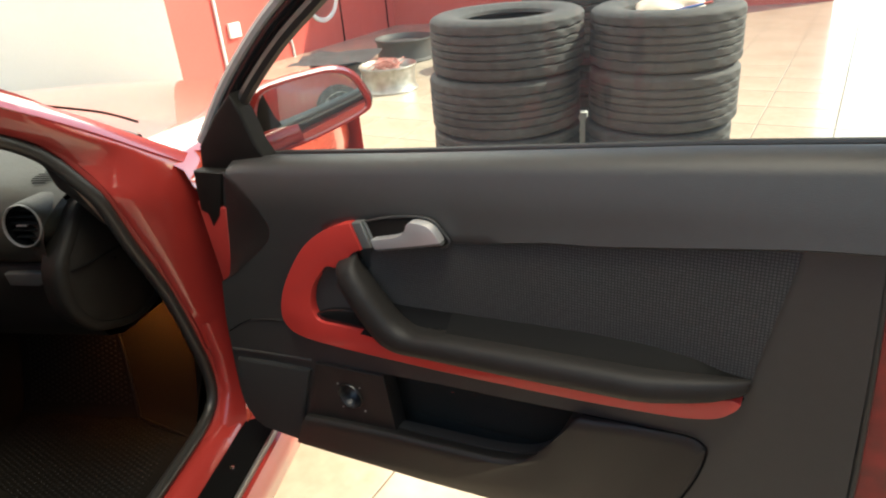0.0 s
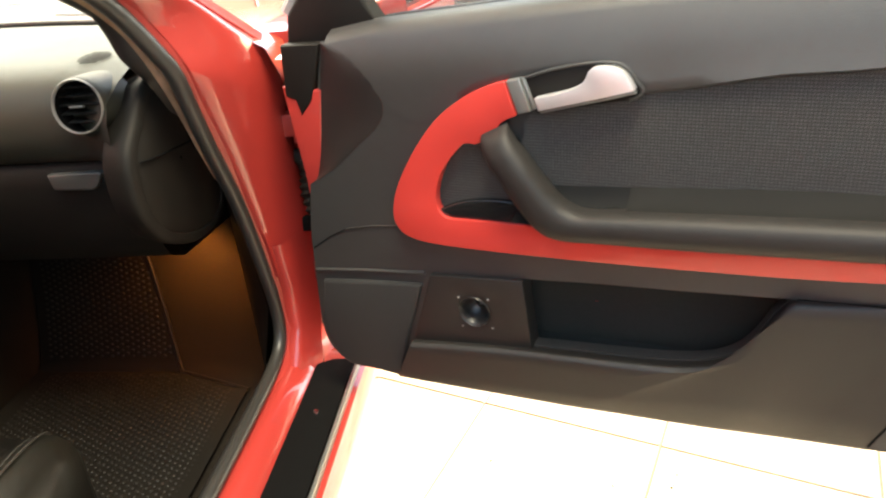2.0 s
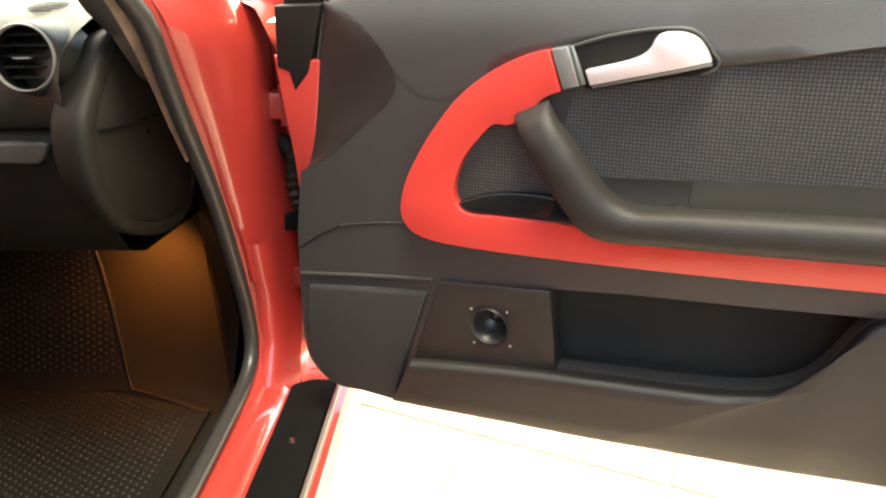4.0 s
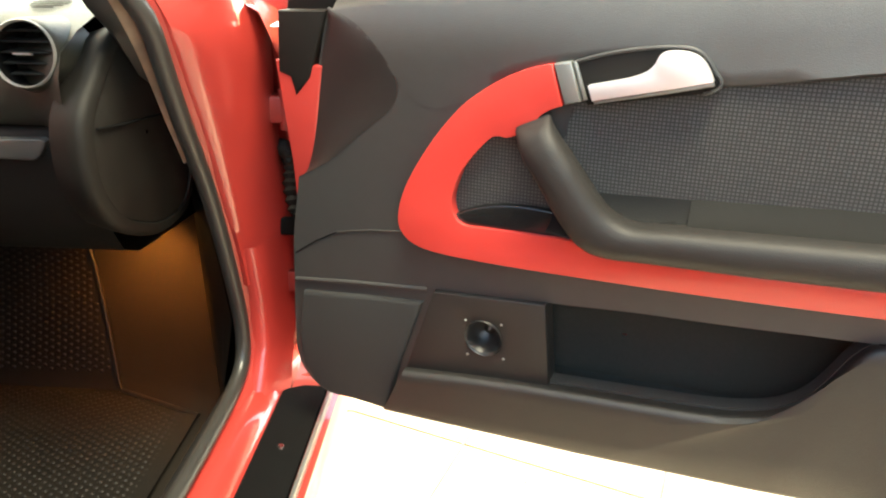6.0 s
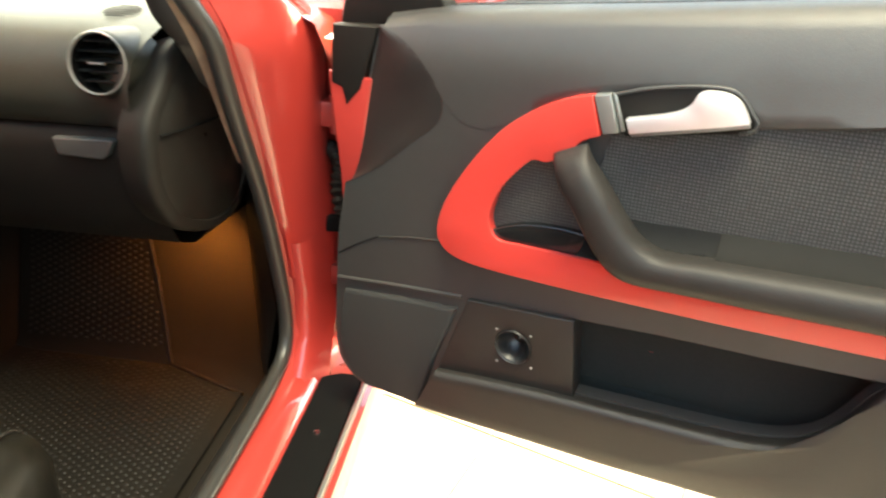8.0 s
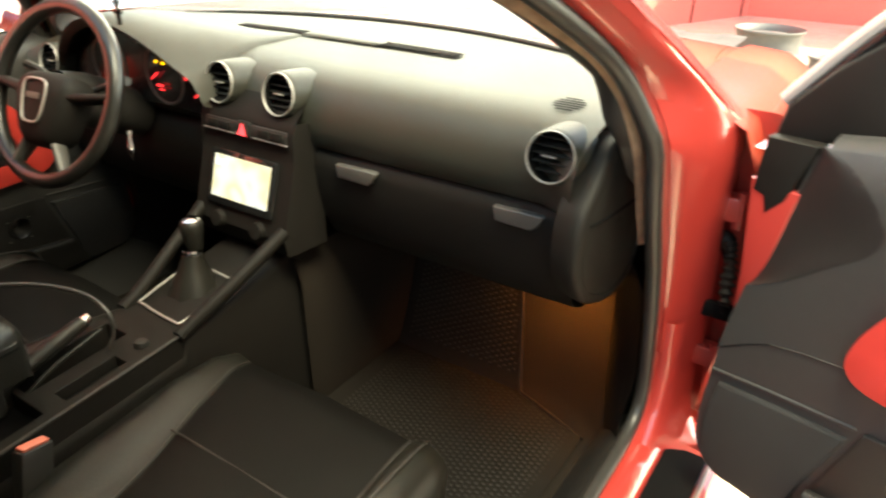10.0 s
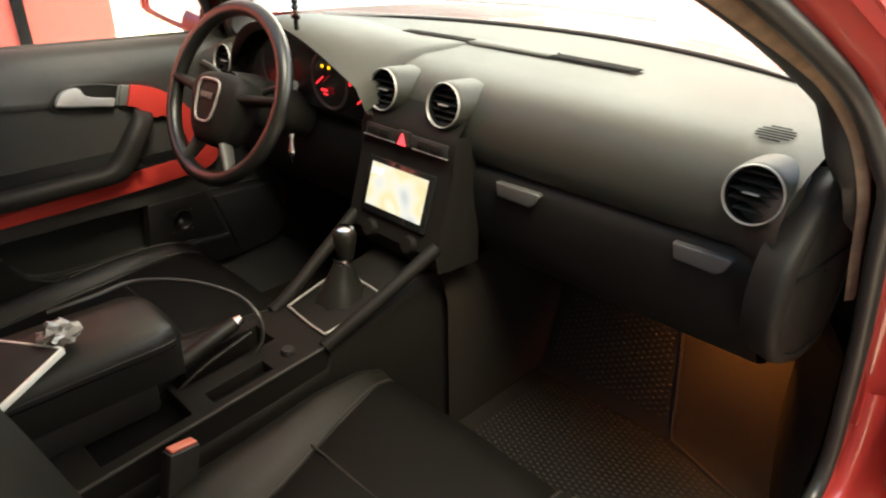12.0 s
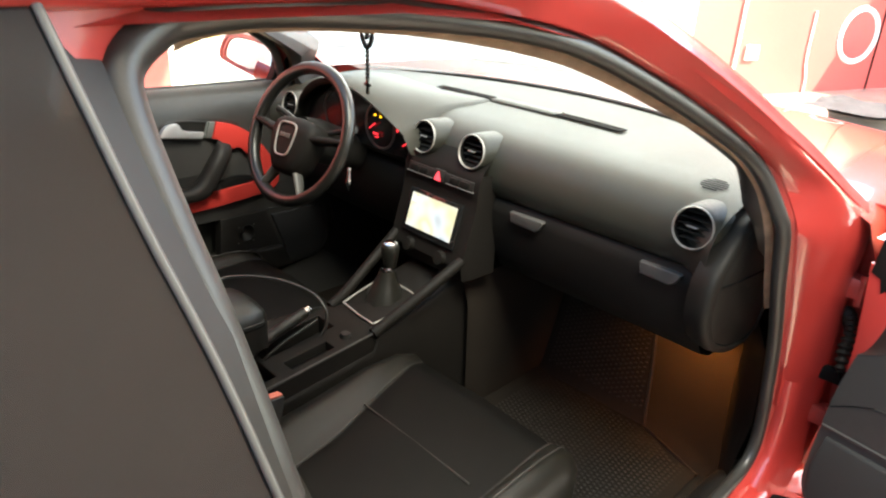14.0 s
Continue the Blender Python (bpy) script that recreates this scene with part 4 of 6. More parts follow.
part("bonnet", loft(rows), RED_SUNLIT, car, "red bonnet", 60)
part("cowl_panel", loft([[(x, 0.575 - 0.30 * (abs(x) / 0.7) ** 2, 0.880), (x, 0.47 - 0.36 * (abs(x) / 0.7) ** 2, 0.885)] for x in spread(-0.69, 0.69, 14)]), PLASTIC_HARD, car, "black plastic cowl under the windscreen")
# windscreen
ws = []
for k in spread(0, 1, 6):
    ws.append([(x * (0.70 - 0.10 * k), 0.57 - 0.97 * k - (0.30 - 0.18 * k) * abs(x) ** 2.2, 0.915 + 0.345 * k - 0.02 * abs(x) ** 2 * k) for x in spread(-1, 1, 14)])
wsc = part("windscreen", loft(ws), SCREEN_GLASS, car, "clear windscreen", 60)
wsc.visible_shadow = False
# rear side: quarter glass, B pillar cover, rear wing, tail
for sgn in (1, -1):
    mm = Matrix.Diagonal((sgn, 1, 1, 1))
    q = [[(side_x(z) + 0.006, y, z) for y, z in row] for row in (((-0.918, 0.935), (-1.35, 0.955), (-1.75, 0.985), (-1.95, 1.03)), ((-0.932, 1.043), (-1.35, 1.06), (-1.72, 1.08), (-1.88, 1.10)), ((-0.952, 1.135), (-1.35, 1.15), (-1.68, 1.155), (-1.80, 1.16)), ((-0.975, 1.262), (-1.35, 1.262), (-1.55, 1.245), (-1.65, 1.225)))]
    part("quarter_window", put(loft(q), mm), QUARTER, car, "dark tinted rear quarter window", 60)
    ed = curve2([(side_x(z) + 0.009, y, z) for y, z in ((-0.905, 0.880), (-0.918, 0.955), (-0.932, 1.043), (-0.952, 1.135), (-0.964, 1.201), (-0.975, 1.262))], 5)
    part("quarter_window_edge", put(tube(ed, 0.0032, 8), mm), DULL_DARK, car, "pale bright edge of the quarter window", 60)
    part("pillar_cover", put(loft([[(side_x(z) - 0.012, y + 0.004, z), (side_x(z) - 0.030, y + 0.03, z)] for y, z in ((-0.905, 0.60), (-0.905, 0.88), (-0.932, 1.043), (-0.952, 1.135), (-0.972, 1.25))]), mm), PLASTIC_HARD, car, "black door pillar cover", 60)
    rw = []
    for z, dx in ((0.30, 0.03), (0.45, 0.06), (0.65, 0.085), (0.80, 0.07), (0.90, 0.03), (0.945, 0.0)):
        rw.append([(side_x(min(z, 0.9)) + dx * (1 if y < -1.0 else 0.75), y, z + (0.03 if z > 0.9 else 0) * max(0, -(y + 0.9))) for y in spread(-0.90, -2.35, 8)])
    part("rear_wing", put(loft(rw), mm), RED, car, "red rear wing", 60)
    part("roof_rail", put(tube([(0.642, y, 1.285 - 0.02 * max(0, (-y - 1.3))) for y in spread(-0.5, -1.9, 12)], 0.030, 10), mm), RED, car, "red roof side rail", 60)
part("tailgate", loft([[(x, -2.3 - 0.1 * (1 - abs(x) / 0.7), z) for x in spread(-0.7, 0.7, 6)] for z in (0.3, 0.9)] + [[(x * 0.9, -2.15, 1.22) for x in spread(-0.7, 0.7, 6)]]), RED, car)
part("transmission_tunnel", loft([[(-0.118, y, 0.19), (-0.112, y, 0.50), (-0.09, y, 0.555), (0.09, y, 0.555), (0.112, y, 0.50), (0.120, y, 0.19)] for y in (-0.02, 0.2, 0.46)]), TUNNEL, car, "dark carpeted tunnel", 50)
part("floor_pan", box(-0.76, 0.76, -2.2, 0.50, 0.17, 0.19), CARPET, car, "black carpeted floor")
part("bulkhead", loft([[(x, 0.46 - 0.1 * (abs(x) / 0.7) ** 2, z) for x in spread(-0.76, 0.76, 6)] for z in (0.18, 0.55)] + [[(x, 0.50 - 0.3 * (abs(x) / 0.7) ** 2, 0.905) for x in spread(-0.76, 0.76, 6)]]), CARPET, car)
for sgn in (1, -1):
    part("kick_panel", put(loft([[(0.738, a, z), (0.712, a * 0.65 + 0.10, z), (0.668, a * 0.3 + 0.225, z), (0.638, 0.325, z), (0.625, 0.43, z)] for a, z in ((0.115, 0.19), (0.125, 0.33), (0.188, 0.41), (0.170, 0.51), (0.145, 0.61))]), Matrix.Diagonal((sgn, 1, 1, 1))), INNER, car, "black plastic footwell side", 60)
    part("sill_lining", put(loft([[(0.66, y, 0.19), (0.70, y, 0.26), (0.735, y, 0.31), (0.756, y, 0.312)] for y in spread(-0.9, 0.42, 4)]), Matrix.Diagonal((sgn, 1, 1, 1))), PLASTIC_HARD, car, "black sill lining", 60)


# ---- dashboard ----
def far_y(x):
    return 0.53 - 0.50 * abs(x) ** 2.0


def dash_row(x):
    f = far_y(x)
    e = max(0.0, abs(x) - 0.60) / 0.08
    top = [(f, 0.918), (f - 0.04, 0.921), (f * 0.62, 0.920), (f * 0.45 + 0.02, 0.918), (0.135, 0.915), (0.085, 0.906), (0.050, 0.892), (0.028, 0.872), (0.016, 0.846), (0.012, 0.815), (0.016, 0.790), (0.026, 0.778), (0.030, 0.774)]
    return [(x, y - 0.055 * e * max(0.0, min(1.0, (0.915 - z) / 0.045)) if y < 0.14 else y, z - 0.006 * e * e) for y, z in top]


dash = part("dashboard", loft([dash_row(x) for x in spread(-0.70, 0.665, 40)]), DASH, car, "dark grey padded dashboard", 60)
# end cap beside the door
shape = curve2([(0.140, 0.880), (0.090, 0.890), (0.046, 0.883), (0.018, 0.864), (-0.006, 0.842), (-0.032, 0.820), (-0.049, 0.798), (-0.057, 0.768), (-0.057, 0.725), (-0.040, 0.685), (0.000, 0.645), (0.10, 0.605), (0.20, 0.62), (0.24, 0.74), (0.20, 0.84)], 4, True)
rows = []
for sc, x in ((0.93, 0.650), (0.98, 0.672), (1.0, 0.684), (0.99, 0.691), (0.955, 0.696), (0.875, 0.698), (0.865, 0.6945), (0.855, 0.6965), (0.4, 0.699), (0.02, 0.699)):
    c = Vector((0.085, 0.755))
    rows.append([(x, (c + (q - c) * sc).x, (c + (q - c) * sc).y) for q in shape])
part("dash_end_cap", loft(rows, True), CAP_SKIN, dash, "oval dash end cover", 60)
part("end_cap_seam", tube([(0.699, -0.030, 0.786), (0.7005, 0.03, 0.778), (0.7005, 0.11, 0.770), (0.700, 0.19, 0.764)], 0.0016, 6), DARK, dash, "", 0)
# lower dash: glovebox side and driver side
gb = [[(x, y, z) for y, z in ((0.032, 0.772), (0.022, 0.766), (0.018, 0.74), (0.022, 0.70), (0.035, 0.64), (0.060, 0.595), (0.10, 0.575), (0.22, 0.565), (0.40, 0.55))] for x in spread(0.135, 0.652, 12)]
part("glovebox", loft(gb), INNER, dash, "black glovebox lid", 60)
db = [[(x, y, z) for y, z in ((0.032, 0.772), (0.010, 0.76), (0.005, 0.70), (0.03, 0.62), (0.08, 0.56), (0.40, 0.54))] for x in spread(-0.69, -0.135, 8)]
part("knee_panel", loft(db), INNER, dash, "", 60)
for x0, x1 in ((0.194, 0.286), (0.521, 0.607)):
    hp = [(x0, 0.760), (x1 - 0.004, 0.762), (x1, 0.758), (x1 - 0.010, 0.740), (x1 - 0.020, 0.734), (x0 + 0.004, 0.736)]
    part("glovebox_handle", plate(hp, [], 0.008, 0.026, 0.003), HANDLE_GREY, dash, "silver grey glovebox handle", 60)


SLAT = mat("dark_vent_slat_plastic", (0.009, 0.009, 0.0085), 0.5, amount=0.2, spec=0.2)


def vent(x, y, z, r, tilt, label="round air vent with satin silver ring"):
    m = pose(x, y, z, 90 - tilt, 0, 0)
    pod = lathe([(r * 1.34, -0.065), (r * 1.26, -0.040), (r * 1.17, -0.018), (r * 1.12, -0.006), (r * 1.08, 0.000), (r * 1.045, 0.002)], 40)
    v = part("air_vent", put(pod, m), DASH, dash, label, 60)
    part("vent_ring", put(lathe([(r * 1.045, 0.001), (r * 1.04, 0.0045), (r * 1.01, 0.006), (r * 0.975, 0.0045), (r * 0.962, 0.001)], 48), m), DULL_SILVER, dash, "satin silver ring", 60)
    part("vent_back", put(lathe([(r * 0.963, 0.0015), (r * 0.95, -0.018), (r * 0.95, -0.040), (0.001, -0.040)], 32), m), DARK, dash)
    for k in (-2, -1, 0, 1, 2):
        h = k * r * 0.33
        w = math.sqrt(max(0.0, (r * 0.93) ** 2 - h * h))
        part("vent_slat", put(put(box(-w, w, -0.0012, 0.0012, -0.026, -0.006, 0.0008), pose(0, h, 0, 18, 0, 0)), m), SLAT, dash)
    part("vent_tab", put(box(-r * 0.40, r * 0.16, -0.0012, 0.0012, -0.006, 0.001, 0.0006), m), DULL_SILVER, dash)
    return v


vent(-0.079, -0.002, 0.871, 0.0375, 12)
vent(0.080, -0.002, 0.871, 0.0375, 12)
vent(0.622, -0.012, 0.866, 0.0365, 12)
vent(-0.622, -0.032, 0.850, 0.0365, 12)
# defroster slot and speaker grilles
for x0, x1 in ((-0.317, -0.11), (0.10, 0.292)):
    part("defroster_slot", loft([[(x, 0.262 - 0.10 * x * x, 0.9225), (x, 0.298 - 0.12 * x * x - 0.02 * max(0.0, abs(x) - 0.2), 0.9230)] for x in spread(x0, x1, 8)]), DARK, dash, "dark defroster slot", 0)
    for r in (0.2, 0.5, 0.8):
        part("slot_rib", tube([(x, 0.262 - 0.10 * x * x + r * (0.036 - 0.02 * x * x - 0.02 * max(0.0, abs(x) - 0.2)), 0.9236) for x in spread(x0 + 0.004, x1 - 0.004, 8)], 0.0017, 6), PLASTIC_HARD, dash, "", 0)
part("defroster_cover", loft([[(x, 0.258 - 0.10 * x * x, 0.9215), (x, 0.262 - 0.10 * x * x, 0.9250), (x, 0.296 - 0.10 * x * x, 0.9255), (x, 0.301 - 0.10 * x * x, 0.9215)] for x in spread(-0.11, 0.10, 8)]), DASH, dash, "", 60)
part("windscreen_seal", tube([(x, far_y(x) + 0.004, 0.922) for x in spread(-0.68, 0.66, 30)], 0.0065, 8), RUBBER, car, "black rubber seal under the windscreen", 60)
for ends in (((-0.52, 0.60, 0.945), (-0.20, 0.635, 0.955), (0.10, 0.655, 0.950)), ((0.20, 0.625, 0.925), (0.42, 0.535, 0.925), (0.58, 0.44, 0.922))):
    part("wiper", tube(curve2(ends, 6), 0.0034, 6), DARK, car, "black wiper arm", 40)
for sgn in (1, -1):
    for k in range(6):
        yy = 0.086 + 0.0078 * k
        w = 0.0255 * math.sqrt(max(0.05, 1 - ((k - 2.5) / 3.0) ** 2))
        za, zb2 = (along([(0.050, 0.892), (0.085, 0.906), (0.135, 0.915), (0.15, 0.918), (0.18, 0.920), (0.25, 0.921)], yy + d) + 0.0022 for d in (-0.0026, 0.0026))
        part("speaker_slit", loft([[(sgn * (0.592 - w), yy - 0.0022, za), (sgn * (0.592 - w), yy + 0.0022, zb2)], [(sgn * (0.592 + w), yy - 0.0022, za), (sgn * (0.592 + w), yy + 0.0022, zb2)]]), DARK, dash, "", 0)
# instrument hood and gauges
rows = []
for y, a, base in ((-0.060, 0.102, 0.852), (-0.074, 0.108, 0.856), (-0.078, 0.112, 0.860), (-0.060, 0.110, 0.868), (0.0, 0.092, 0.886), (0.06, 0.070, 0.904), (0.14, 0.044, 0.916), (0.20, 0.014, 0.920), (0.245, 0.001, 0.920)):
    rows.append([(-0.343 + 0.247 * t, y + 0.045 * t * t, base + a * (1 - t * t) ** 1.1 - (0.03 if abs(t) > 0.99 else 0)) for t in spread(-1, 1, 26)])
part("instrument_hood", loft(rows), DASH, dash, "padded hood over the gauges", 70)
part("gauge_panel", plate([(-0.343 + 0.238 * math.cos(math.pi * k / 16), 0.80 + 0.150 * math.sin(math.pi * k / 16)) for k in range(17)], [], -0.004, 0.006), PLASTIC_GLOSS, dash)
for x in (-0.43, -0.245):
    part("gauge_ring", put(tube([(0.058 * math.cos(k * 0.2618), 0, 0.058 * math.sin(k * 0.2618)) for k in range(24)], 0.0035, 8, True), pose(x, -0.004, 0.862)), DULL_DARK, dash)
RED_GLOW = glow("red_gauge_light", (1.0, 0.03, 0.05), 0.22)
YELLOW_GLOW = glow("yellow_warning_light", (1.0, 0.50, 0.02), 0.34)
for bx, bz, w, h, rot, gm in ((-0.268, 0.860, 0.030, 0.0028, -35, RED_GLOW), (-0.254, 0.842, 0.020, 0.005, 0, RED_GLOW), (-0.250, 0.834, 0.014, 0.003, 0, RED_GLOW), (-0.168, 0.868, 0.006, 0.008, 10, RED_GLOW), (-0.192, 0.908, 0.004, 0.004, 0, RED_GLOW), (-0.140, 0.838, 0.018, 0.003, -35, RED_GLOW), (-0.256, 0.890, 0.006, 0.005, 0, YELLOW_GLOW), (-0.234, 0.889, 0.006, 0.005, 0, YELLOW_GLOW)):
    part("gauge_light", put(box(-w / 2, w / 2, -0.001, 0.001, -h / 2, h / 2), pose(bx, -0.012, bz, 0, rot, 0)), gm, dash, "", 0)
# centre stack
cs = [[(x, y, z) for y, z in ((0.02, 0.86), (-0.012, 0.825), (-0.022, 0.80), (-0.020, 0.770), (-0.026, 0.745), (-0.052, 0.660), (-0.066, 0.612), (-0.050, 0.575), (-0.02, 0.555))] for x in spread(-0.125, 0.125, 6)]
stack = part("console_front", loft(cs), INNER, car, "black centre stack with touch screen", 30)
for sgn in (1, -1):
    part("console_cheek", loft([[(sgn * 0.125, y, z), (sgn * 0.131, y + 0.02, z), (sgn * 0.136, 0.035, z)] for y, z in ((-0.012, 0.825), (-0.022, 0.80), (-0.026, 0.745), (-0.052, 0.66), (-0.066, 0.612), (-0.06, 0.58))]), INNER, stack, "", 60)
FACE = Matrix.Translation((0, -0.0395, 0.698)) @ Matrix.Rotation(radians(-17), 4, "X")
part("head_unit", put(box(-0.090, 0.090, -0.008, 0.02, -0.056, 0.054, 0.004), FACE), PLASTIC_GLOSS, stack, "double-height black head unit")
part("touch_screen", put(box(-0.0765, 0.0765, -0.0095, -0.004, -0.040, 0.0425), FACE), SCREEN, stack, "lit touch screen showing a washed-out picture", 0)
words = bpy.data.curves.new("screen_words", "FONT")
words.body, words.size = "OFF", 0.017
words_ob = bpy.data.objects.new("screen_words", words)
scene.collection.objects.link(words_ob)
bpy.context.view_layer.update()
word_mesh = bpy.data.meshes.new_from_object(words_ob)
bpy.data.objects.remove(words_ob)
wb = bmesh.new()
wb.from_mesh(word_mesh)
part("screen_word", put(wb, FACE @ Matrix.Translation((-0.070, -0.0102, 0.022)) @ Matrix.Rotation(radians(90), 4, "X")), glow("white_screen_text", (1, 1, 1), 0.40), stack, "white screen word OFF", 0)
for x0, x1 in ((-0.112, -0.024), (0.024, 0.112)):
    part("strip_line", put(box(x0, x1, -0.0075, -0.004, -0.0125, -0.0108), pose(0, -0.018, 0.797, -10, 0, 0)), DULL_SILVER, stack)
part("button_strip", put(box(-0.11, 0.11, -0.006, 0.01, -0.012, 0.012, 0.003), pose(0, -0.018, 0.797, -10, 0, 0)), PLASTIC_HARD, stack)
for i, x in enumerate((-0.085, -0.052, 0.052, 0.085)):
    part("stack_button", put(box(x - 0.014, x + 0.014, -0.010, 0.0, -0.007, 0.007, 0.002), pose(0, -0.018, 0.797, -10, 0, 0)), INNER, stack)
tri = bmesh.new()
tv = [tri.verts.new(c) for c in ((-0.012, 0, -0.009), (0.012, 0, -0.009), (0.002, 0, 0.013), (-0.002, 0, 0.013))]
tri.faces.new(tv)
part("hazard_button", put(box(-0.016, 0.016, -0.010, 0.0, -0.012, 0.015, 0.002), pose(0, -0.018, 0.797, -10, 0, 0)), PLASTIC_HARD, stack)
part("hazard_light", put(tri, pose(0, -0.0300, 0.797, -10, 0, 0)), glow("hazard_red_light", (1.0, 0.06, 0.09), 0.30), stack, "glowing red warning triangle", 0)
for x in (-0.055, 0.055):
    part("climate_knob", put(lathe([(0.0001, 0.014), (0.015, 0.013), (0.018, 0.004), (0.0185, 0.0)], 24), pose(x, -0.062, 0.617, 75, 0, 0)), INNER, stack, "", 40)
# steering wheel
WHEEL = Matrix.Translation((-0.351, -0.179, 0.845)) @ Matrix.Rotation(radians(5.6), 4, "Z") @ Matrix.Rotation(radians(-24.7), 4, "X")
HUB = WHEEL @ Matrix.Translation((0, 0, -0.022))
sw = part("steering_wheel", put(tube([(0.1695 * math.cos(k * 0.1309), 0, 0.1695 * math.sin(k * 0.1309)) for k in range(48)], 0.0155, 14, True), WHEEL), RIM_LEATHER, car, "black leather three-spoke steering wheel", 60)
hubc = curve2([(-0.075, 0.045), (0.0, 0.062), (0.075, 0.045), (0.072, -0.02), (0.045, -0.075), (0, -0.085), (-0.045, -0.075), (-0.072, -0.02)], 5, True)
rows = [[((q * sc).x, y, (q * sc).y) for q in hubc] for y, sc in ((0.03, 0.95), (0.0, 1.0), (-0.018, 0.96), (-0.030, 0.80), (-0.036, 0.5), (-0.038, 0.02))]
part("wheel_hub", put(loft(rows, True), HUB), INNER, sw, "", 60)
for a, b, w in (((-0.06, -0.005), (-0.165, 0.01), 0.024), ((0.06, -0.005), (0.165, 0.01), 0.024), ((-0.03, -0.08), (-0.075, -0.150), 0.018), ((0.03, -0.08), (0.075, -0.150), 0.018)):
    part("wheel_spoke", put(tube([(a[0], -0.002, a[1]), ((a[0] + b[0]) / 2, 0.0, (a[1] + b[1]) / 2), (b[0], 0.0, b[1])], [w, w * 0.9, w * 0.7], 10, flat=0.5), WHEEL), INNER if w > 0.02 else DULL_DARK, sw, "", 60)
em = curve2([(-0.030, 0.036), (0.0, 0.042), (0.030, 0.036), (0.031, 0.0), (0.022, -0.034), (0.0, -0.040), (-0.022, -0.034), (-0.031, 0.0)], 5, True)
part("hub_badge_frame", put(tube([(q.x, -0.0385, q.y) for q in em], 0.0026, 8, True), HUB), DULL_SILVER, sw, "silver frame of the hub badge", 60)
for k in range(4):
    part("badge_mark", put(box(-0.017 + 0.010 * k - 0.0032, -0.017 + 0.010 * k + 0.0032, -0.0415, -0.038, 0.004, 0.016, 0.001), HUB), DULL_DARK, sw)
part("steering_column", put(lathe([(0.045, 0.0), (0.055, -0.06), (0.05, -0.2)], 20), WHEEL @ Matrix.Rotation(radians(90), 4, "X")), PLASTIC_HARD, car)
for sgn in (1, -1):
    part("column_stalk", put(tube([(sgn * 0.04, 0.05, 0.02), (sgn * 0.12, 0.04, 0.045), (sgn * 0.15, 0.035, 0.05)], [0.006, 0.008, 0.009], 8), WHEEL), PLASTIC_HARD, car)
# centre console
def top_z(y):
    return 0.475 + 0.0955 * (y + 0.665)


con = [[(-0.100, y, 0.20), (-0.088, y, z - 0.016), (-0.084, y, z - 0.004), (-0.078, y, z), (0.078, y, z), (0.084, y, z - 0.004), (0.088, y, z - 0.016), (0.104, y, 0.20)] for y, z in ((-0.95, 0.425), (-0.62, 0.435), (-0.40, 0.455), (-0.285, 0.468), (-0.270, 0.512), (-0.16, 0.528), (-0.06, 0.552), (0.02, 0.57))]
console = part("centre_console", loft(con), INNER, car, "black centre console", 50)
coin = [(0.031, -0.481), (0.063, -0.481), (0.063, -0.376), (0.031, -0.376)]
cup = [(-0.032, -0.655), (0.059, -0.655), (0.059, -0.516), (-0.032, -0.516)]
slot = [(-0.064, -0.505), (-0.004, -0.505), (-0.004, -0.330), (-0.064, -0.330)]
deck = plate([(-0.082, -0.90), (0.082, -0.90), (0.082, -0.262), (-0.082, -0.262)], [coin, cup, slot], 0.0, 0.060, 0.0025)
for v in deck.verts:
    v.co = (v.co.x, v.co.z, top_z(v.co.z) - v.co.y)
bmesh.ops.recalc_face_normals(deck, faces=deck.faces)
part("console_deck", deck, INNER, console, "flat console top with open trays", 30)
part("deck_edge", tube([(0.082, y, top_z(y) - 0.002) for y in (-0.90, -0.6, -0.265)], 0.0030, 8), PLASTIC, console)
for ring, deep in ((coin, 0.022), (cup, 0.028)):
    part("tray_floor", loft([[(x, y, top_z(y) - deep) for x in (ring[0][0], ring[1][0])] for y in (ring[0][1], ring[2][1])]), DARK, console, "", 0)
for sgn in (1, -1):
    rl = curve2([(sgn * 0.080, -0.285, 0.508), (sgn * 0.084, -0.24, 0.528), (sgn * 0.098, -0.16, 0.570), (sgn * 0.116, -0.055, 0.628)], 6)
    part("console_rail", tube(rl, 0.013, 10), INNER, console, "", 60)
part("round_button", put(lathe([(0.0001, 0.009), (0.010, 0.0085), (0.0125, 0.003), (0.0125, 0)], 20), pose(0.047, -0.335, 0.506)), PLASTIC_HARD, console)
fr = curve2([(-0.050, -0.262), (0.045, -0.268), (0.060, -0.255), (0.060, -0.150), (0.048, -0.132), (-0.062, -0.128), (-0.076, -0.142), (-0.064, -0.250)], 3, True)
part("shifter_frame", tube([(q.x, q.y, 0.5165 + (q.y + 0.27) * 0.15) for q in fr], 0.0026, 8, True), DULL_SILVER, console, "dull silver shifter frame", 60)
bt = []
for k, (z, r) in enumerate(((0.505, 0.052), (0.52, 0.046), (0.535, 0.040), (0.555, 0.030), (0.575, 0.022), (0.592, 0.017))):
    bt.append([(-0.016 + r * math.cos(a * 0.3927) * (1.08 if a % 2 else 0.94), -0.178 + (z - 0.5) * 0.12 + r * math.sin(a * 0.3927) * (1.08 if a % 2 else 0.94), z) for a in range(16)])
part("shifter_boot", loft(bt, True), LEATHER, console, "creased black leather shifter boot", 60)
part("shifter_collar", put(lathe([(0.016, -0.006), (0.018, 0.0), (0.016, 0.006)], 20), pose(-0.015, -0.166, 0.596)), CHROME, console)
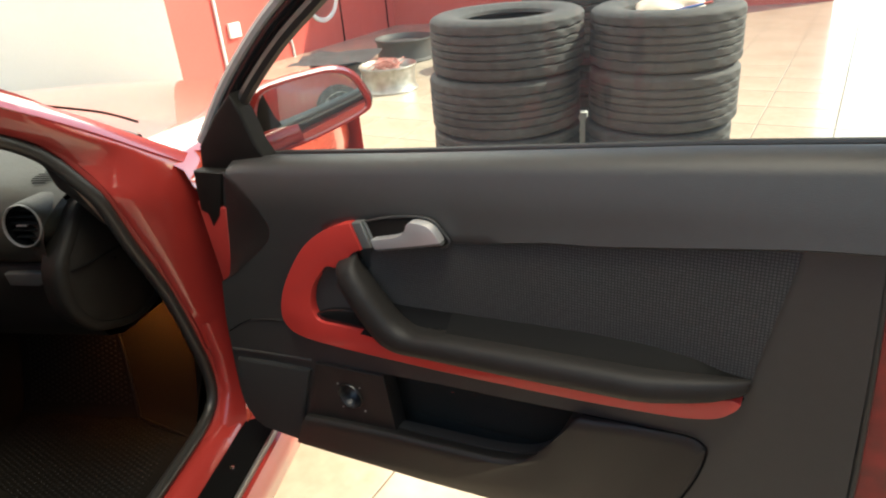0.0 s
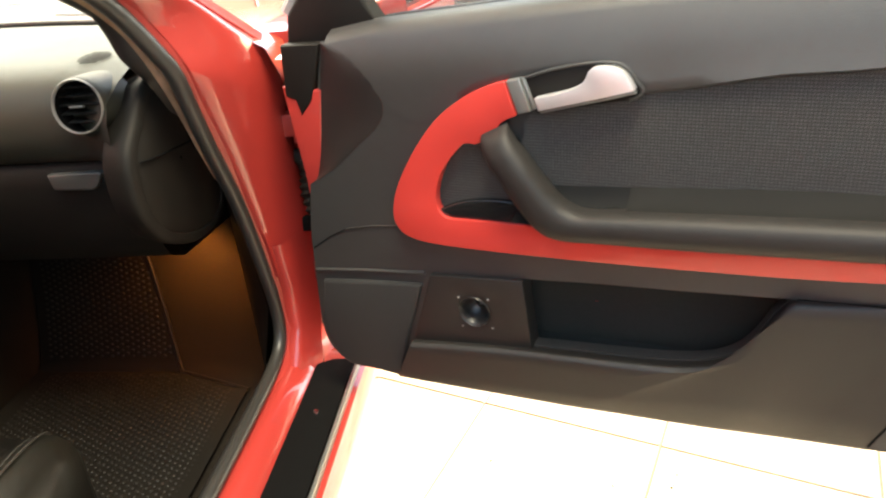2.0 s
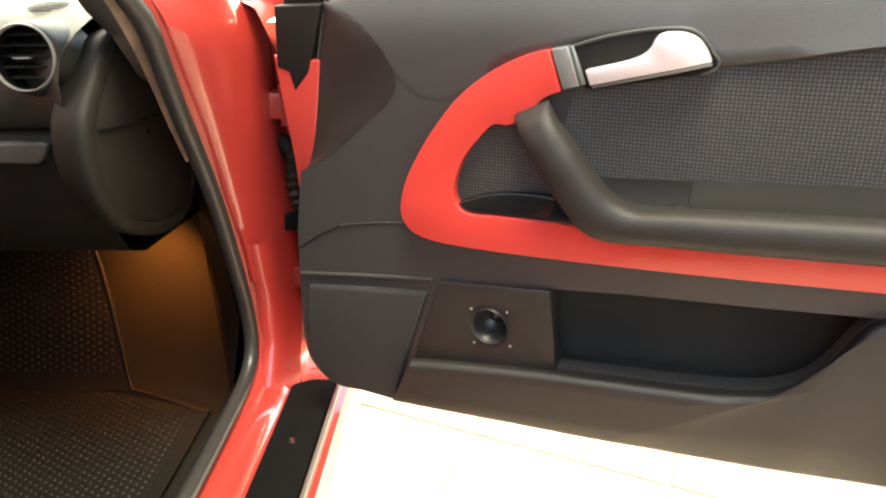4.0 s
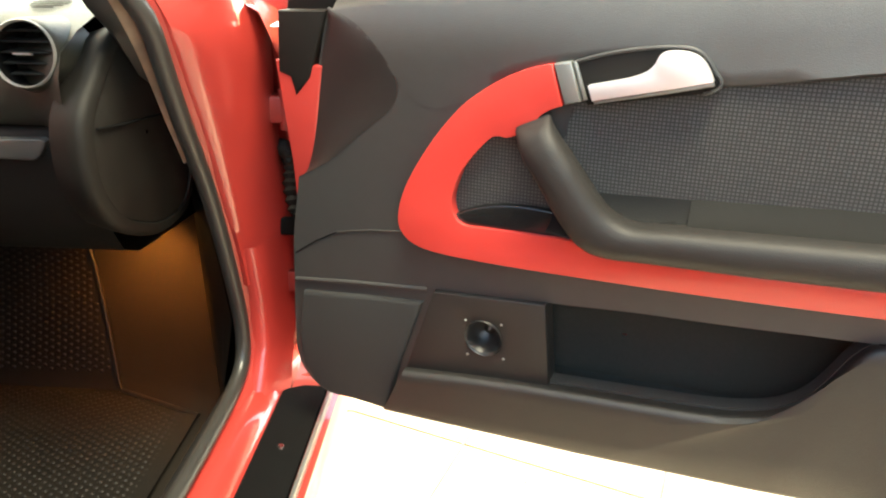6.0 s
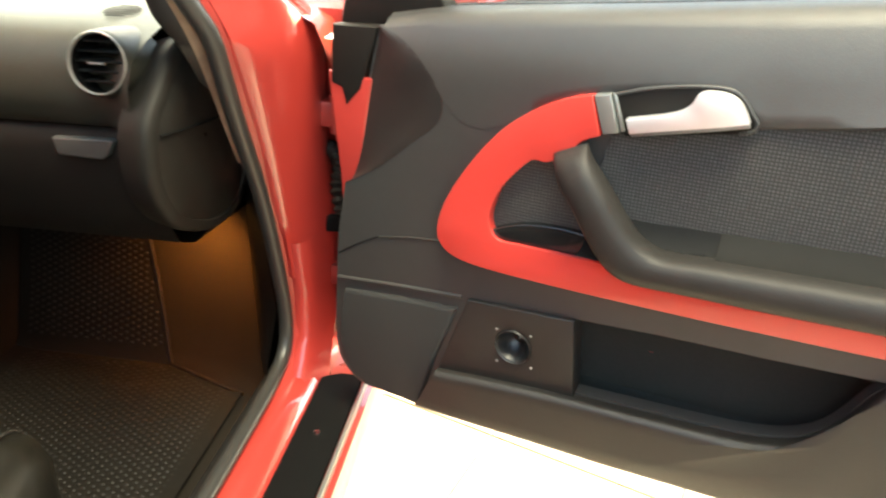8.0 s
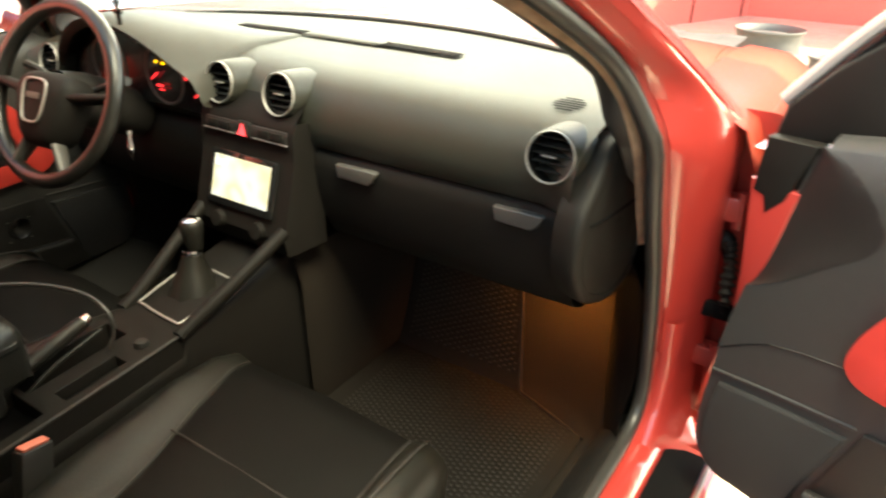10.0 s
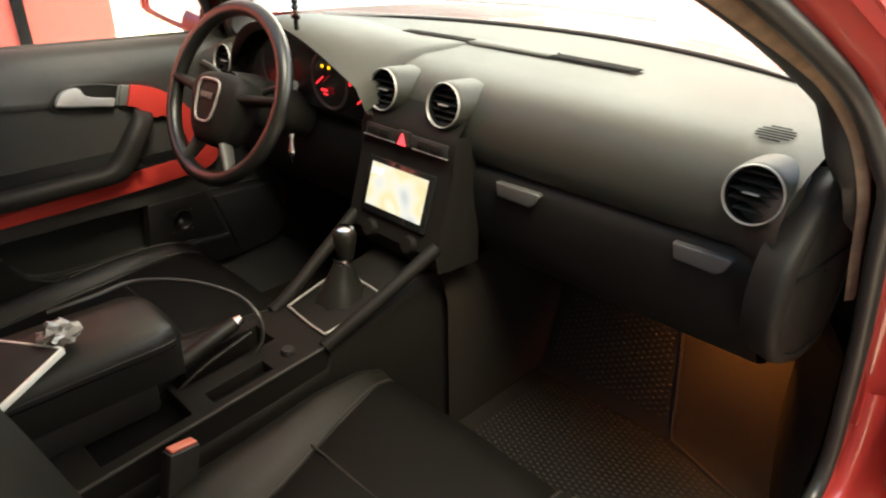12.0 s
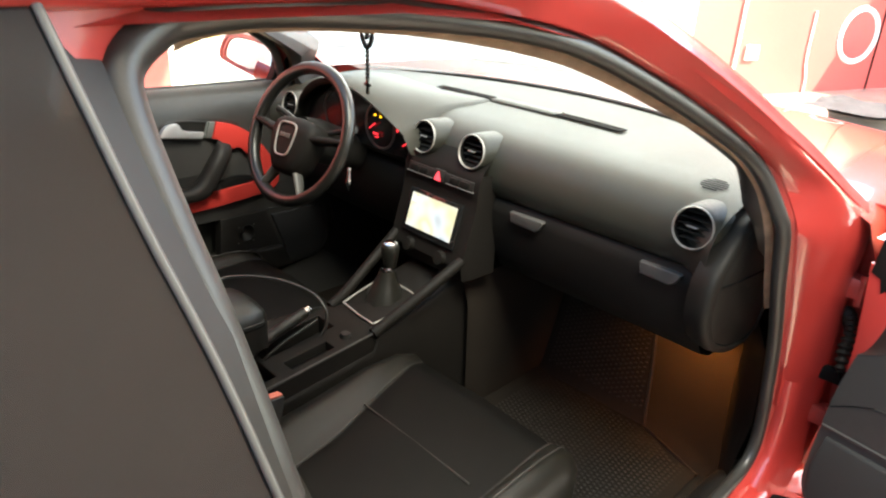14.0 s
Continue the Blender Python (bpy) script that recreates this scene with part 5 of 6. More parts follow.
part("shifter_knob", put(lathe([(0.014, -0.045), (0.017, -0.030), (0.0205, -0.010), (0.0215, 0.004), (0.018, 0.014), (0.010, 0.0175), (0.0001, 0.018)], 24), pose(-0.014, -0.160, 0.644)), LEATHER, console, "black shifter knob", 60)
part("knob_cap", put(lathe([(0.0001, 0.0196), (0.012, 0.0185), (0.0165, 0.0150)], 24), pose(-0.014, -0.160, 0.644)), CHROME, console, "bright cap of the shifter knob", 60)
hb = curve2([(-0.042, -0.535, 0.482), (-0.042, -0.505, 0.502), (-0.042, -0.44, 0.524), (-0.042, -0.378, 0.543)], 5)
part("handbrake_lever", tube(hb, [0.0115 + 0.0022 * math.sin(i * 0.2) for i in range(16)], 12), LEATHER, console, "black leather handbrake lever", 60)
part("handbrake_button", tube([(-0.042, -0.380, 0.5425), (-0.042, -0.366, 0.5465)], [0.0105, 0.0085], 12), CHROME, console, "bright handbrake button", 60)
for dx, dz in ((0.018, 0.0), (0.022, 0.004)):
    part("lever_sheath", tube(curve2([(-0.040 + dx, -0.500, 0.476 + dz), (-0.042 + dx, -0.45, 0.499 + dz), (-0.042 + dx, -0.362, 0.523 + dz)], 5), 0.0034, 8), LEATHER, console, "", 60)
# passenger footwell lamp and gas strip
part("footwell_lamp", box(0.525, 0.565, 0.275, 0.305, 0.540, 0.554, 0.002), glow("warm_footwell_light", (1.0, 0.55, 0.18), 1.0), car, "small warm footwell lamp")
# inside mirror
part("inside_mirror", put(box(-0.12, 0.12, -0.012, 0.012, -0.03, 0.03, 0.010, 3), pose(-0.02, -0.36, 1.195, -12, 0, -12)), PLASTIC_HARD, car, "inside mirror", 40)


# ---- seats ----
def seat(name, cx, label, sgn):
    """A front seat; sgn +1: its inner side towards -x."""
    st = thing(name, label, "car seat")
    rows = []
    drop = 0.014
    for y, zt, w in ((-0.195, 0.375, 0.205), (-0.190, 0.425, 0.222), (-0.205, 0.452, 0.232), (-0.25, 0.463, 0.240), (-0.34, 0.458, 0.246), (-0.48, 0.445, 0.248), (-0.62, 0.432, 0.246), (-0.76, 0.425, 0.240)):
        row = []
        zt -= drop
        f = min(1.0, max(0.0, (-0.20 - y) / 0.15))
        vi = 0.80 - 0.40 * min(1.0, max(0.0, (-0.21 - y) / 0.32))
        for side in (-1, 1):
            v = vi if side == -sgn else 0.72
            ts = ((1.0, None), (1.03, -0.05), (1.0, -0.008), (v + (1 - v) * 0.78, 0.020), (v + (1 - v) * 0.50, 0.027), (v + (1 - v) * 0.22, 0.014), (v, -0.004), (v * 0.92, 0.000), (v * 0.5, 0.006))
            half = [(cx + side * t * w, y, zt - 0.17 if d is None else zt + d * (0.35 + 0.65 * f)) for t, d in ts]
            row += half + [(cx, y, zt + 0.008)] if side < 0 else half[::-1]
        rows.append(row)
    part("cushion", loft(rows), LEATHER, st, "black leather cushion with side bolsters", 60)
    part("cushion_insert", loft([[(x, y + (0.0015 if i < 2 else 0.0), z + 0.0012) for x, y, z in row[6:-6]] for i, row in enumerate(rows)]), SHADED_LEATHER, st, "cushion centre in leather darkened as shade", 60)
    outer = [row[14 if sgn > 0 else 4] for row in rows[:6]]
    part("bolster_seam", tube(curve2([(x, y + 0.0012, z + 0.0008) for x, y, z in outer], 4), 0.0020, 6), SEAM, st)
    for side in (-1, 1):
        line = []
        for y, zt, w in ((-0.205, 0.452, 0.232), (-0.25, 0.463, 0.240), (-0.34, 0.458, 0.246), (-0.48, 0.445, 0.248), (-0.62, 0.432, 0.246)):
            v = 0.80 - 0.40 * min(1.0, max(0.0, (-0.21 - y) / 0.32)) if side == -sgn else 0.72
            line.append((cx + side * (v + 0.02) * w, y, zt - drop + 0.001))
        part("piping", tube(curve2(line, 4), 0.0022, 6), SEAM, st)
    part("cross_seam", tube([(cx + t * 0.24, -0.40, 0.456 - drop + 0.004 * (1 - abs(t))) for t in (-0.62, -0.3, 0, 0.3, 0.62)], 0.0020, 6), SEAM, st)
    rows = []
    for k in spread(0, 1, 10):
        y, z = -0.74 - 0.20 * k, 0.44 + 0.60 * k
        w = 0.235 - 0.035 * k ** 2
        b = 0.008 * math.sin(math.pi * min(1.0, k * 1.05))
        rows.append([(cx + t * w * (1 - 0.25 * max(0, k - 0.7) / 0.3), y + d * (1 + b * 8) + b, z + d * 0.3) for t, d in ((-0.9, -0.10), (-1.02, -0.05), (-1.0, 0.02), (-0.88, 0.055), (-0.72, 0.035), (-0.5, 0.0), (0, -0.01), (0.5, 0.0), (0.72, 0.035), (0.88, 0.055), (1.0, 0.02), (1.02, -0.05), (0.9, -0.10))])
    part("backrest", loft(rows, True, True), LEATHER, st, "black leather backrest", 60)
    part("headrest", put(box(-0.12, 0.12, -0.05, 0.05, -0.08, 0.08, 0.03, 3), pose(cx, -0.99, 1.14, -10, 0, 0)), LEATHER, st, "", 60)
    part("seat_base", box(cx - 0.20, cx + 0.20, -0.72, -0.24, 0.19, 0.32, 0.02), PLASTIC_HARD, st)
    return st


SEAM = mat("dark_seam_thread", (0.022, 0.019, 0.016), 0.6, amount=0.3)
seat("passenger_seat", 0.345, "black leather passenger seat with raised side bolsters", 1)
seat("driver_seat", -0.365, "black leather driver seat in shadow", -1)
# armrest between the seats
arm = thing("armrest", "black leather armrest between the front seats", "armrest")
ar = [[(-0.086 + t * 0.078 * f, y, z + d) for t, d in ((-0.98, -0.090), (-1.04, -0.035), (-1.0, -0.012), (-0.86, -0.001), (-0.4, 0.003), (0, 0.004), (0.4, 0.003), (0.86, -0.001), (1.0, -0.012), (1.04, -0.035), (0.98, -0.090))] for y, z, f in ((-0.474, 0.566, 0.50), (-0.476, 0.582, 0.62), (-0.482, 0.593, 0.80), (-0.495, 0.600, 0.93), (-0.52, 0.604, 1.0), (-0.60, 0.605, 1.0), (-0.75, 0.606, 1.0), (-0.88, 0.600, 1.0))]
part("pad", loft(ar, True, True), LEATHER, arm, "padded black leather lid", 60)
part("box", merge(box(-0.158, -0.012, -0.88, -0.53, 0.46, 0.535, 0.012)), PLASTIC_HARD, arm)
part("stitch", tube(curve2([(-0.046, -0.481, 0.566), (-0.016, -0.492, 0.568), (-0.0045, -0.52, 0.570), (-0.004, -0.65, 0.571), (-0.004, -0.86, 0.568)], 4), 0.0016, 6), DARK, arm)
part("piping", tube(curve2([(-0.050, -0.480, 0.575), (-0.018, -0.491, 0.577), (-0.005, -0.52, 0.579), (-0.0045, -0.65, 0.580), (-0.0045, -0.86, 0.577)], 4), 0.0018, 6), SEAM, arm)
# belt buckle
bk = thing("belt_buckle", "black belt buckle with orange-red release button", "belt buckle")
part("buckle_body", put(box(-0.011, 0.011, -0.025, 0.025, -0.09, 0.0, 0.004), pose(0.128, -0.565, 0.500, -15, 0, 12)), PLASTIC_HARD, bk)
part("release_button", put(box(-0.008, 0.008, -0.021, 0.021, 0.0, 0.005, 0.002), pose(0.128, -0.565, 0.500, -15, 0, 12)), mat("orange_red_plastic", (0.62, 0.16, 0.11), 0.4), bk, "orange-red button")
# rubber mats
floor_mat = thing("floor_mat", "black studded rubber floor mat in the passenger footwell", "floor mat")
MAT_LINE = [(-0.30, 0.197), (0.05, 0.197), (0.20, 0.198), (0.274, 0.200)]


def mat_front(x):
    """Front edge of the mat: straight, with its outer corner cut off."""
    return 0.274 - 0.36 * max(0.0, x - 0.465)


rows = []
for k in spread(0.0, 1.0, 18):
    row = [(x, -0.30 + (mat_front(x) + 0.30) * k) for x in spread(0.125, 0.645, 12)]
    rows.append([(x, y, along(MAT_LINE, y) + (0.006 if i in (0, 12) else 0.0)) for i, (x, y) in enumerate(row)])
part("mat_sheet", loft(rows), MAT_RUBBER, floor_mat, "", 60)
def mat_side(z):
    """Outer edge of the flap that runs up the toe board."""
    return 0.463 - 0.24 * (z - 0.20)


FLAP = [(0.274, 0.200), (0.291, 0.218), (0.317, 0.278), (0.345, 0.348), (0.369, 0.42), (0.390, 0.52)]
part("mat_flap", loft([[(0.125 + (mat_side(z) - 0.125) * k, y, z) for k in spread(0, 1, 10)] for y, z in FLAP]), MAT_RUBBER, floor_mat, "front flap of the mat on the toe board", 60)
edge = [(x, mat_front(x), along(MAT_LINE, mat_front(x)) + 0.002) for x in spread(0.645, 0.470, 6)] + [(mat_side(z), y - 0.002, z) for y, z in FLAP[1:]]
part("mat_rim", tube(edge, 0.0040, 8), STUD, floor_mat, "raised edge of the mat", 60)
toe = [(0.20, 0.1915), (0.272, 0.193), (0.300, 0.212), (0.326, 0.275), (0.354, 0.345), (0.378, 0.42), (0.400, 0.53), (0.405, 0.56)]
part("toe_board", loft([[(x, y - 3.2 * max(0.0, x - 0.54) ** 2, z) for y, z in toe] for x in spread(0.112, 0.738, 22)]), CARPET, car, "carpeted toe board of the passenger footwell", 60)
st = bmesh.new()
for i in range(37):
    for j in range(40):
        x, y = 0.165 + 0.0125 * i, -0.22 + 0.0125 * j + (0.00625 if i % 2 else 0)
        if y > mat_front(x) - 0.012:
            continue
        z = along(MAT_LINE, y)
        c = st.verts.new((x, y, z + 0.0045))
        ring = [st.verts.new((x + 0.0048 * math.cos(a * 1.0472), y + 0.0034 * math.sin(a * 1.0472), z + 0.0003)) for a in range(6)]
        for a in range(6):
            st.faces.new((c, ring[a], ring[(a + 1) % 6]))
rise = [(z, y) for y, z in FLAP]
for i in range(26):
    for j in range(22):
        x, z = 0.150 + 0.0125 * i, 0.228 + 0.0125 * j + (0.00625 if i % 2 else 0)
        if x > mat_side(z) - 0.014:
            continue
        y = along(rise, z)
        c = st.verts.new((x, y - 0.0045, z + 0.001))
        ring = [st.verts.new((x + 0.0048 * math.cos(a * 1.0472), along(rise, z + 0.0034 * math.sin(a * 1.0472)) - 0.0004, z + 0.0034 * math.sin(a * 1.0472))) for a in range(6)]
        for a in range(6):
            st.faces.new((c, ring[a], ring[(a + 1) % 6]))
tagged(part("stud_pattern", st, STUD, floor_mat, "fine raised studs of the mat", 60), kind="stuff")

# ---- tyres, rims and clutter in the shop ----
def tyre_mesh(r, w, sides=90):
    """A tyre turned round z: rounded shoulders, five grooves, cross cuts between them."""
    rows = []
    for k in range(0, 41):
        a = -0.5 + k / 40
        shoulder = max(0.0, abs(a) - 0.40) / 0.10
        base = r - (0.010 if k in (9, 15, 20, 25, 31) else 0.0) - 0.030 * shoulder ** 2
        step = {0: 0, 1: 1, 2: 3, 3: 2, 4: 0, 5: 1}[sum(k > g for g in (9, 15, 20, 25, 31))]
        cut = 0.006 if 3 < k < 37 and k not in (9, 15, 20, 25, 31) else 0.0
        rows.append([(base - (cut if (j + step + k // 3) % 5 == 0 else 0.0), a * w) for j in range(sides)])
    inner = [(r - 0.10, w * 0.49), (r - 0.125, w * 0.42), (r - 0.13, w * 0.36), (r - 0.06, w * 0.30), (r - 0.04, 0), (r - 0.06, -w * 0.30), (r - 0.13, -w * 0.36), (r - 0.125, -w * 0.42), (r - 0.10, -w * 0.49)]
    rows += [[p] * sides for p in inner] + rows[:1]
    return loft([[(q * math.cos(6.28319 * j / sides), q * math.sin(6.28319 * j / sides), z) for j, (q, z) in enumerate(row)] for row in rows], True)


def tyre_stack(x, y, n, label, r=0.35, w=0.272):
    for i in range(n):
        t = part("tyre", tyre_mesh(r, w), TYRE, None, "", 35)
        t.matrix_world = pose(x + 0.012 * math.sin(i * 2.3 + x), y + 0.01 * math.cos(i * 1.7), 0.002 + w * (i + 0.5), 0, 0, 40 * i)
        tagged(t, label, "tyre", "stacked used tyres")


tyre_stack(1.28, 2.00, 4, "dusty black used car tyre in a stack on the floor", 0.317, 0.228)
tyre_stack(1.62, 2.66, 4, "dusty black used car tyre stacked behind the others", 0.315, 0.230)
tyre_stack(1.92, 2.00, 4, "dusty black used car tyre in a stack on the floor", 0.295, 0.226)


def loose_rim(x, y, r, h, label, material, z=0.0):
    rm = thing("wheel_rim", label, "wheel rim", "loose rims on the floor")
    part("barrel", lathe([(r, 0), (r, 0.012), (r * 0.93, 0.03), (r * 0.90, h * 0.4), (r * 0.92, h * 0.8), (r * 0.97, h - 0.02), (r, h - 0.01), (r * 0.985, h), (r * 0.93, h - 0.015), (r * 0.86, h * 0.75), (r * 0.84, 0.03), (r, 0)], 40), material, rm)
    part("disc", lathe([(r * 0.86, h * 0.70), (r * 0.6, h * 0.78), (r * 0.3, h * 0.80), (r * 0.12, h * 0.72), (0.001, h * 0.70)], 32), material, rm)
    rm.matrix_world = pose(x, y, z)
    return rm


DARKRIM = mat("dark_dusty_steel", (0.06, 0.06, 0.06), 0.6, amount=0.4, scale=20)
loose_rim(0.05, 4.72, 0.245, 0.21, "bare silver wheel rim lying flat on the floor", ALLOY)
loose_rim(-0.52, 5.15, 0.26, 0.17, "dark wheel rim lying flat beside the wall", DARKRIM)
loose_rim(-0.10, 6.05, 0.30, 0.22, "dark wheel rim lying flat on the floor", DARKRIM)
loose_rim(0.55, 5.45, 0.24, 0.14, "black wheel rim lying flat behind the tyres", DARKRIM)


# ---- car wheels, bumper ----
def car_wheel(x, y):
    w = part("wheel", put(tyre_mesh(0.315, 0.21), pose(x, y, 0.318, 0, 90, 0)), TYRE, car, "black tyre on alloy wheel", 35)
    part("rim", put(lathe([(0.215, 0.09), (0.20, 0.07), (0.19, 0.0), (0.10, 0.05), (0.03, 0.07), (0.001, 0.07)], 32), pose(x, y, 0.318, 0, 90 if x > 0 else -90, 0)), ALLOY, w, "dull alloy rim", 60)


for wx in (0.74, -0.74):
    for wy in (1.02, -1.62):
        car_wheel(wx, wy)
part("front_bumper", loft([[(x, 1.62 - 0.28 * (abs(x) / 0.82) ** 3, z) for x in spread(-0.82, 0.82, 12)] for z in (0.20, 0.40, 0.55, 0.72)] + [[(x * 0.9, 1.55 - 0.25 * (abs(x) / 0.82) ** 3, 0.785) for x in spread(-0.82, 0.82, 12)]]), RED, car, "red front bumper", 60)

# ---- loose things in the car ----
ros = thing("rosary", "black bead rosary hanging from the inside mirror", "rosary")
bead = lathe([(0.0001, 0.0050), (0.0037, 0.0036), (0.0052, 0.0), (0.0037, -0.0036), (0.0001, -0.0050)], 8)
bead_ob = part("bead", bead, PLASTIC_GLOSS, ros)
loop = curve2([(0.000, -0.235, 1.185), (-0.016, -0.235, 1.160), (-0.018, -0.235, 1.130), (-0.006, -0.235, 1.108), (0.002, -0.235, 1.104), (0.012, -0.235, 1.112), (0.018, -0.235, 1.135), (0.012, -0.235, 1.165), (0.002, -0.235, 1.185)], 4)
beads = loop + [Vector((0.002, -0.235, 1.104 - 0.0085 * k)) for k in range(1, 8)] + [Vector((-0.004, -0.232, 1.15 - 0.007 * k)) for k in range(5)] + [Vector((0.006, -0.238, 1.16 - 0.007 * k)) for k in range(6)]
for i, q in enumerate(beads):
    b = bead_ob if i == 0 else new("bead", bead_ob.data)
    b.parent = ros
    b.location = q
part("cross", merge(box(-0.002, 0.006, -0.237, -0.233, 1.012, 1.044, 0.001), box(-0.008, 0.012, -0.237, -0.233, 1.028, 1.035, 0.001)), PLASTIC_GLOSS, ros, "small dark cross")
cab = thing("charging_cable", "thin black cable looped over the armrest", "cable")
part("cord", tube(curve2([(-0.165, -0.62, 0.614), (-0.165, -0.55, 0.614), (-0.172, -0.48, 0.612), (-0.12, -0.41, 0.605), (-0.05, -0.365, 0.590), (0.000, -0.355, 0.565), (0.010, -0.36, 0.525), (0.006, -0.38, 0.495)], 8), 0.0036, 8), RUBBER, cab)
tab = thing("tablet", "dark slim tablet with a bright metal edge leaning on the armrest", "tablet")
TABM = Matrix.Translation((-0.027, -0.640, 0.622)) @ Matrix.Rotation(radians(-55), 4, "Z") @ Matrix.Rotation(radians(3), 4, "Y")
part("slab", put(box(0.003, 0.205, -0.150, -0.003, -0.005, 0.005, 0.002), TABM), INNER, tab)
part("metal_edge", put(merge(box(0.0, 0.205, -0.003, 0.0015, -0.005, 0.0055, 0.001), box(-0.001, 0.003, -0.150, -0.003, -0.005, 0.0055, 0.001)), TABM), BRIGHT_EDGE, tab, "bright metal edge")
film = thing("plastic_wrap", "crumpled clear plastic wrap on the armrest", "plastic wrap")
fm = bmesh.new()
bmesh.ops.create_icosphere(fm, subdivisions=3, radius=0.034)
for v in fm.verts:
    v.co *= 0.75 + 0.5 * noise.noise(v.co * 70)
    v.co.z *= 0.6
part("wrap", put(fm, pose(-0.062, -0.634, 0.630, 0, 0, 30)), mat("crumpled_film", (0.30, 0.285, 0.26), 0.15, amount=0.4, coat=0.5), film, "", 20)
rest = thing("key_fob", "key with a small chrome fob hanging at the column", "key")
part("fob", tube(curve2([(-0.235, -0.11, 0.775), (-0.232, -0.115, 0.745), (-0.236, -0.112, 0.715)], 4), [0.006, 0.005, 0.004, 0.005, 0.007, 0.008, 0.006, 0.004, 0.003], 8), CHROME, rest)

# ---- floor tiles ----
def floor_tiles():
    size, gap, ang = 0.41, 0.006, radians(-20.6)
    e1, e2 = Vector((math.cos(ang), math.sin(ang))), Vector((-math.sin(ang), math.cos(ang)))
    tile = box(-size / 2 + gap / 2, size / 2 - gap / 2, -size / 2 + gap / 2, size / 2 - gap / 2, -0.008, 0.0, 0.0015, 1)
    first = part("tile", tile, TILE, floor, "", 0)
    o = Vector((1.122, 0.408)) + (e1 + e2) * size / 2
    spots = []
    for i in range(-24, 24):
        for j in range(-24, 24):
            c = o + e1 * (size * i) + e2 * (size * j)
            if -6.3 < c.x < 5.8 and -3.8 < c.y < 8.8:
                spots.append(((c - Vector((1.4, 1.6))).length, c))
    spots.sort(key=lambda q: q[0])
    rest = bmesh.new()
    for n, (_, c) in enumerate(spots):
        m = Matrix.Translation((c.x, c.y, 0.0)) @ Matrix.Rotation(ang, 4, "Z")
        if n < 290:
            ob = first if n == 0 else new("tile", first.data)
            ob.parent = floor
            ob.matrix_world = m
        else:
            h = size / 2 - gap / 2
            rest.faces.new([rest.verts.new(m @ Vector((a * h, b * h, 0))) for a, b in ((-1, -1), (1, -1), (1, 1), (-1, 1))])
    far = part("far_tiles", rest, TILE, floor, "", 0)
    far["kind"] = "stuff"


floor_tiles()


# ---- clutter on the tyres and rims ----
bag = thing("plastic_bag", "creased cream plastic bag lying in the top tyre", "bag")
fm = bmesh.new()
bmesh.ops.create_icosphere(fm, subdivisions=4, radius=0.16)
for v in fm.verts:
    v.co *= 0.9 + 0.35 * noise.noise(v.co * 9)
    v.co.z *= 0.55
part("bag_body", put(fm, pose(1.96, 1.98, 0.865, 0, 0, 20)), mat("cream_film", (0.62, 0.55, 0.44), 0.35, amount=0.2), bag, "", 50)
for col, dy, nm in (((0.05, 0.16, 0.42), 0.0, "blue_print"), ((0.55, 0.10, 0.08), 0.035, "red_print")):
    part(nm, put(box(-0.07, 0.07, -0.006, 0.006, -0.004, 0.004, 0.003), pose(1.97 + dy, 1.835 + dy * 0.6, 0.902 + dy * 0.1, 0, -8, 8)), mat(nm + "_ink", col, 0.4), bag)
wires = thing("wire_tangle", "tangle of thin reddish wires on the silver rim", "wires")
for k in range(16):
    a = k * 2.4
    pts = [(0.05 + 0.10 * math.cos(a + t * 2.1) * (0.4 + t * 0.5), 4.72 + 0.10 * math.sin(a * 1.3 + t * 2.6) * (0.4 + t * 0.5), 0.213 + 0.03 * math.sin(t * 3.1 + k)) for t in spread(0, 2, 5)]
    part("wire", tube(curve2(pts, 4), 0.004, 5), mat("pink_wire_%d" % 1, (0.55, 0.22, 0.18), 0.5) if k == 0 else bpy.data.materials["pink_wire_1"], wires, "", 0)
sheet = thing("rubber_sheet", "crumpled black rubber sheet over a rim", "rubber sheet")
part("sheet", loft([[(-0.52 + 0.36 * x, 5.15 + 0.34 * y, 0.178 + 0.04 * noise.noise(Vector((x * 2, y * 2, 1))) + 0.03) for x in spread(-1, 1, 8)] for y in spread(-1, 1, 8)]), TYRE, sheet, "", 50)


# ---- second red car, seen in the mirror ----
other = thing("parked_car", "red car with black alloy wheels parked behind", "car")
prof = [(-0.83, 0.22), (-0.86, 0.40), (-0.85, 0.62), (-0.82, 0.86), (-0.66, 1.18), (-0.55, 1.33), (0.0, 1.38), (0.55, 1.33), (0.66, 1.18), (0.82, 0.86), (0.85, 0.62), (0.86, 0.40), (0.83, 0.22)]
rows = []
for y, k, h in ((-5.6, 0.80, 0.62), (-5.5, 0.95, 0.85), (-4.9, 1.0, 0.98), (-3.9, 1.0, 1.0), (-3.2, 1.0, 0.97), (-2.7, 1.0, 0.70), (-2.0, 0.98, 0.66), (-1.85, 0.86, 0.52)):
    rows.append([(2.80 + x * k, y, 0.22 + (z - 0.22) * (h if z > 0.7 else min(1.0, h * 1.4))) for x, z in prof])
part("body", loft(rows, False, True), RED, other, "glossy red body", 50)
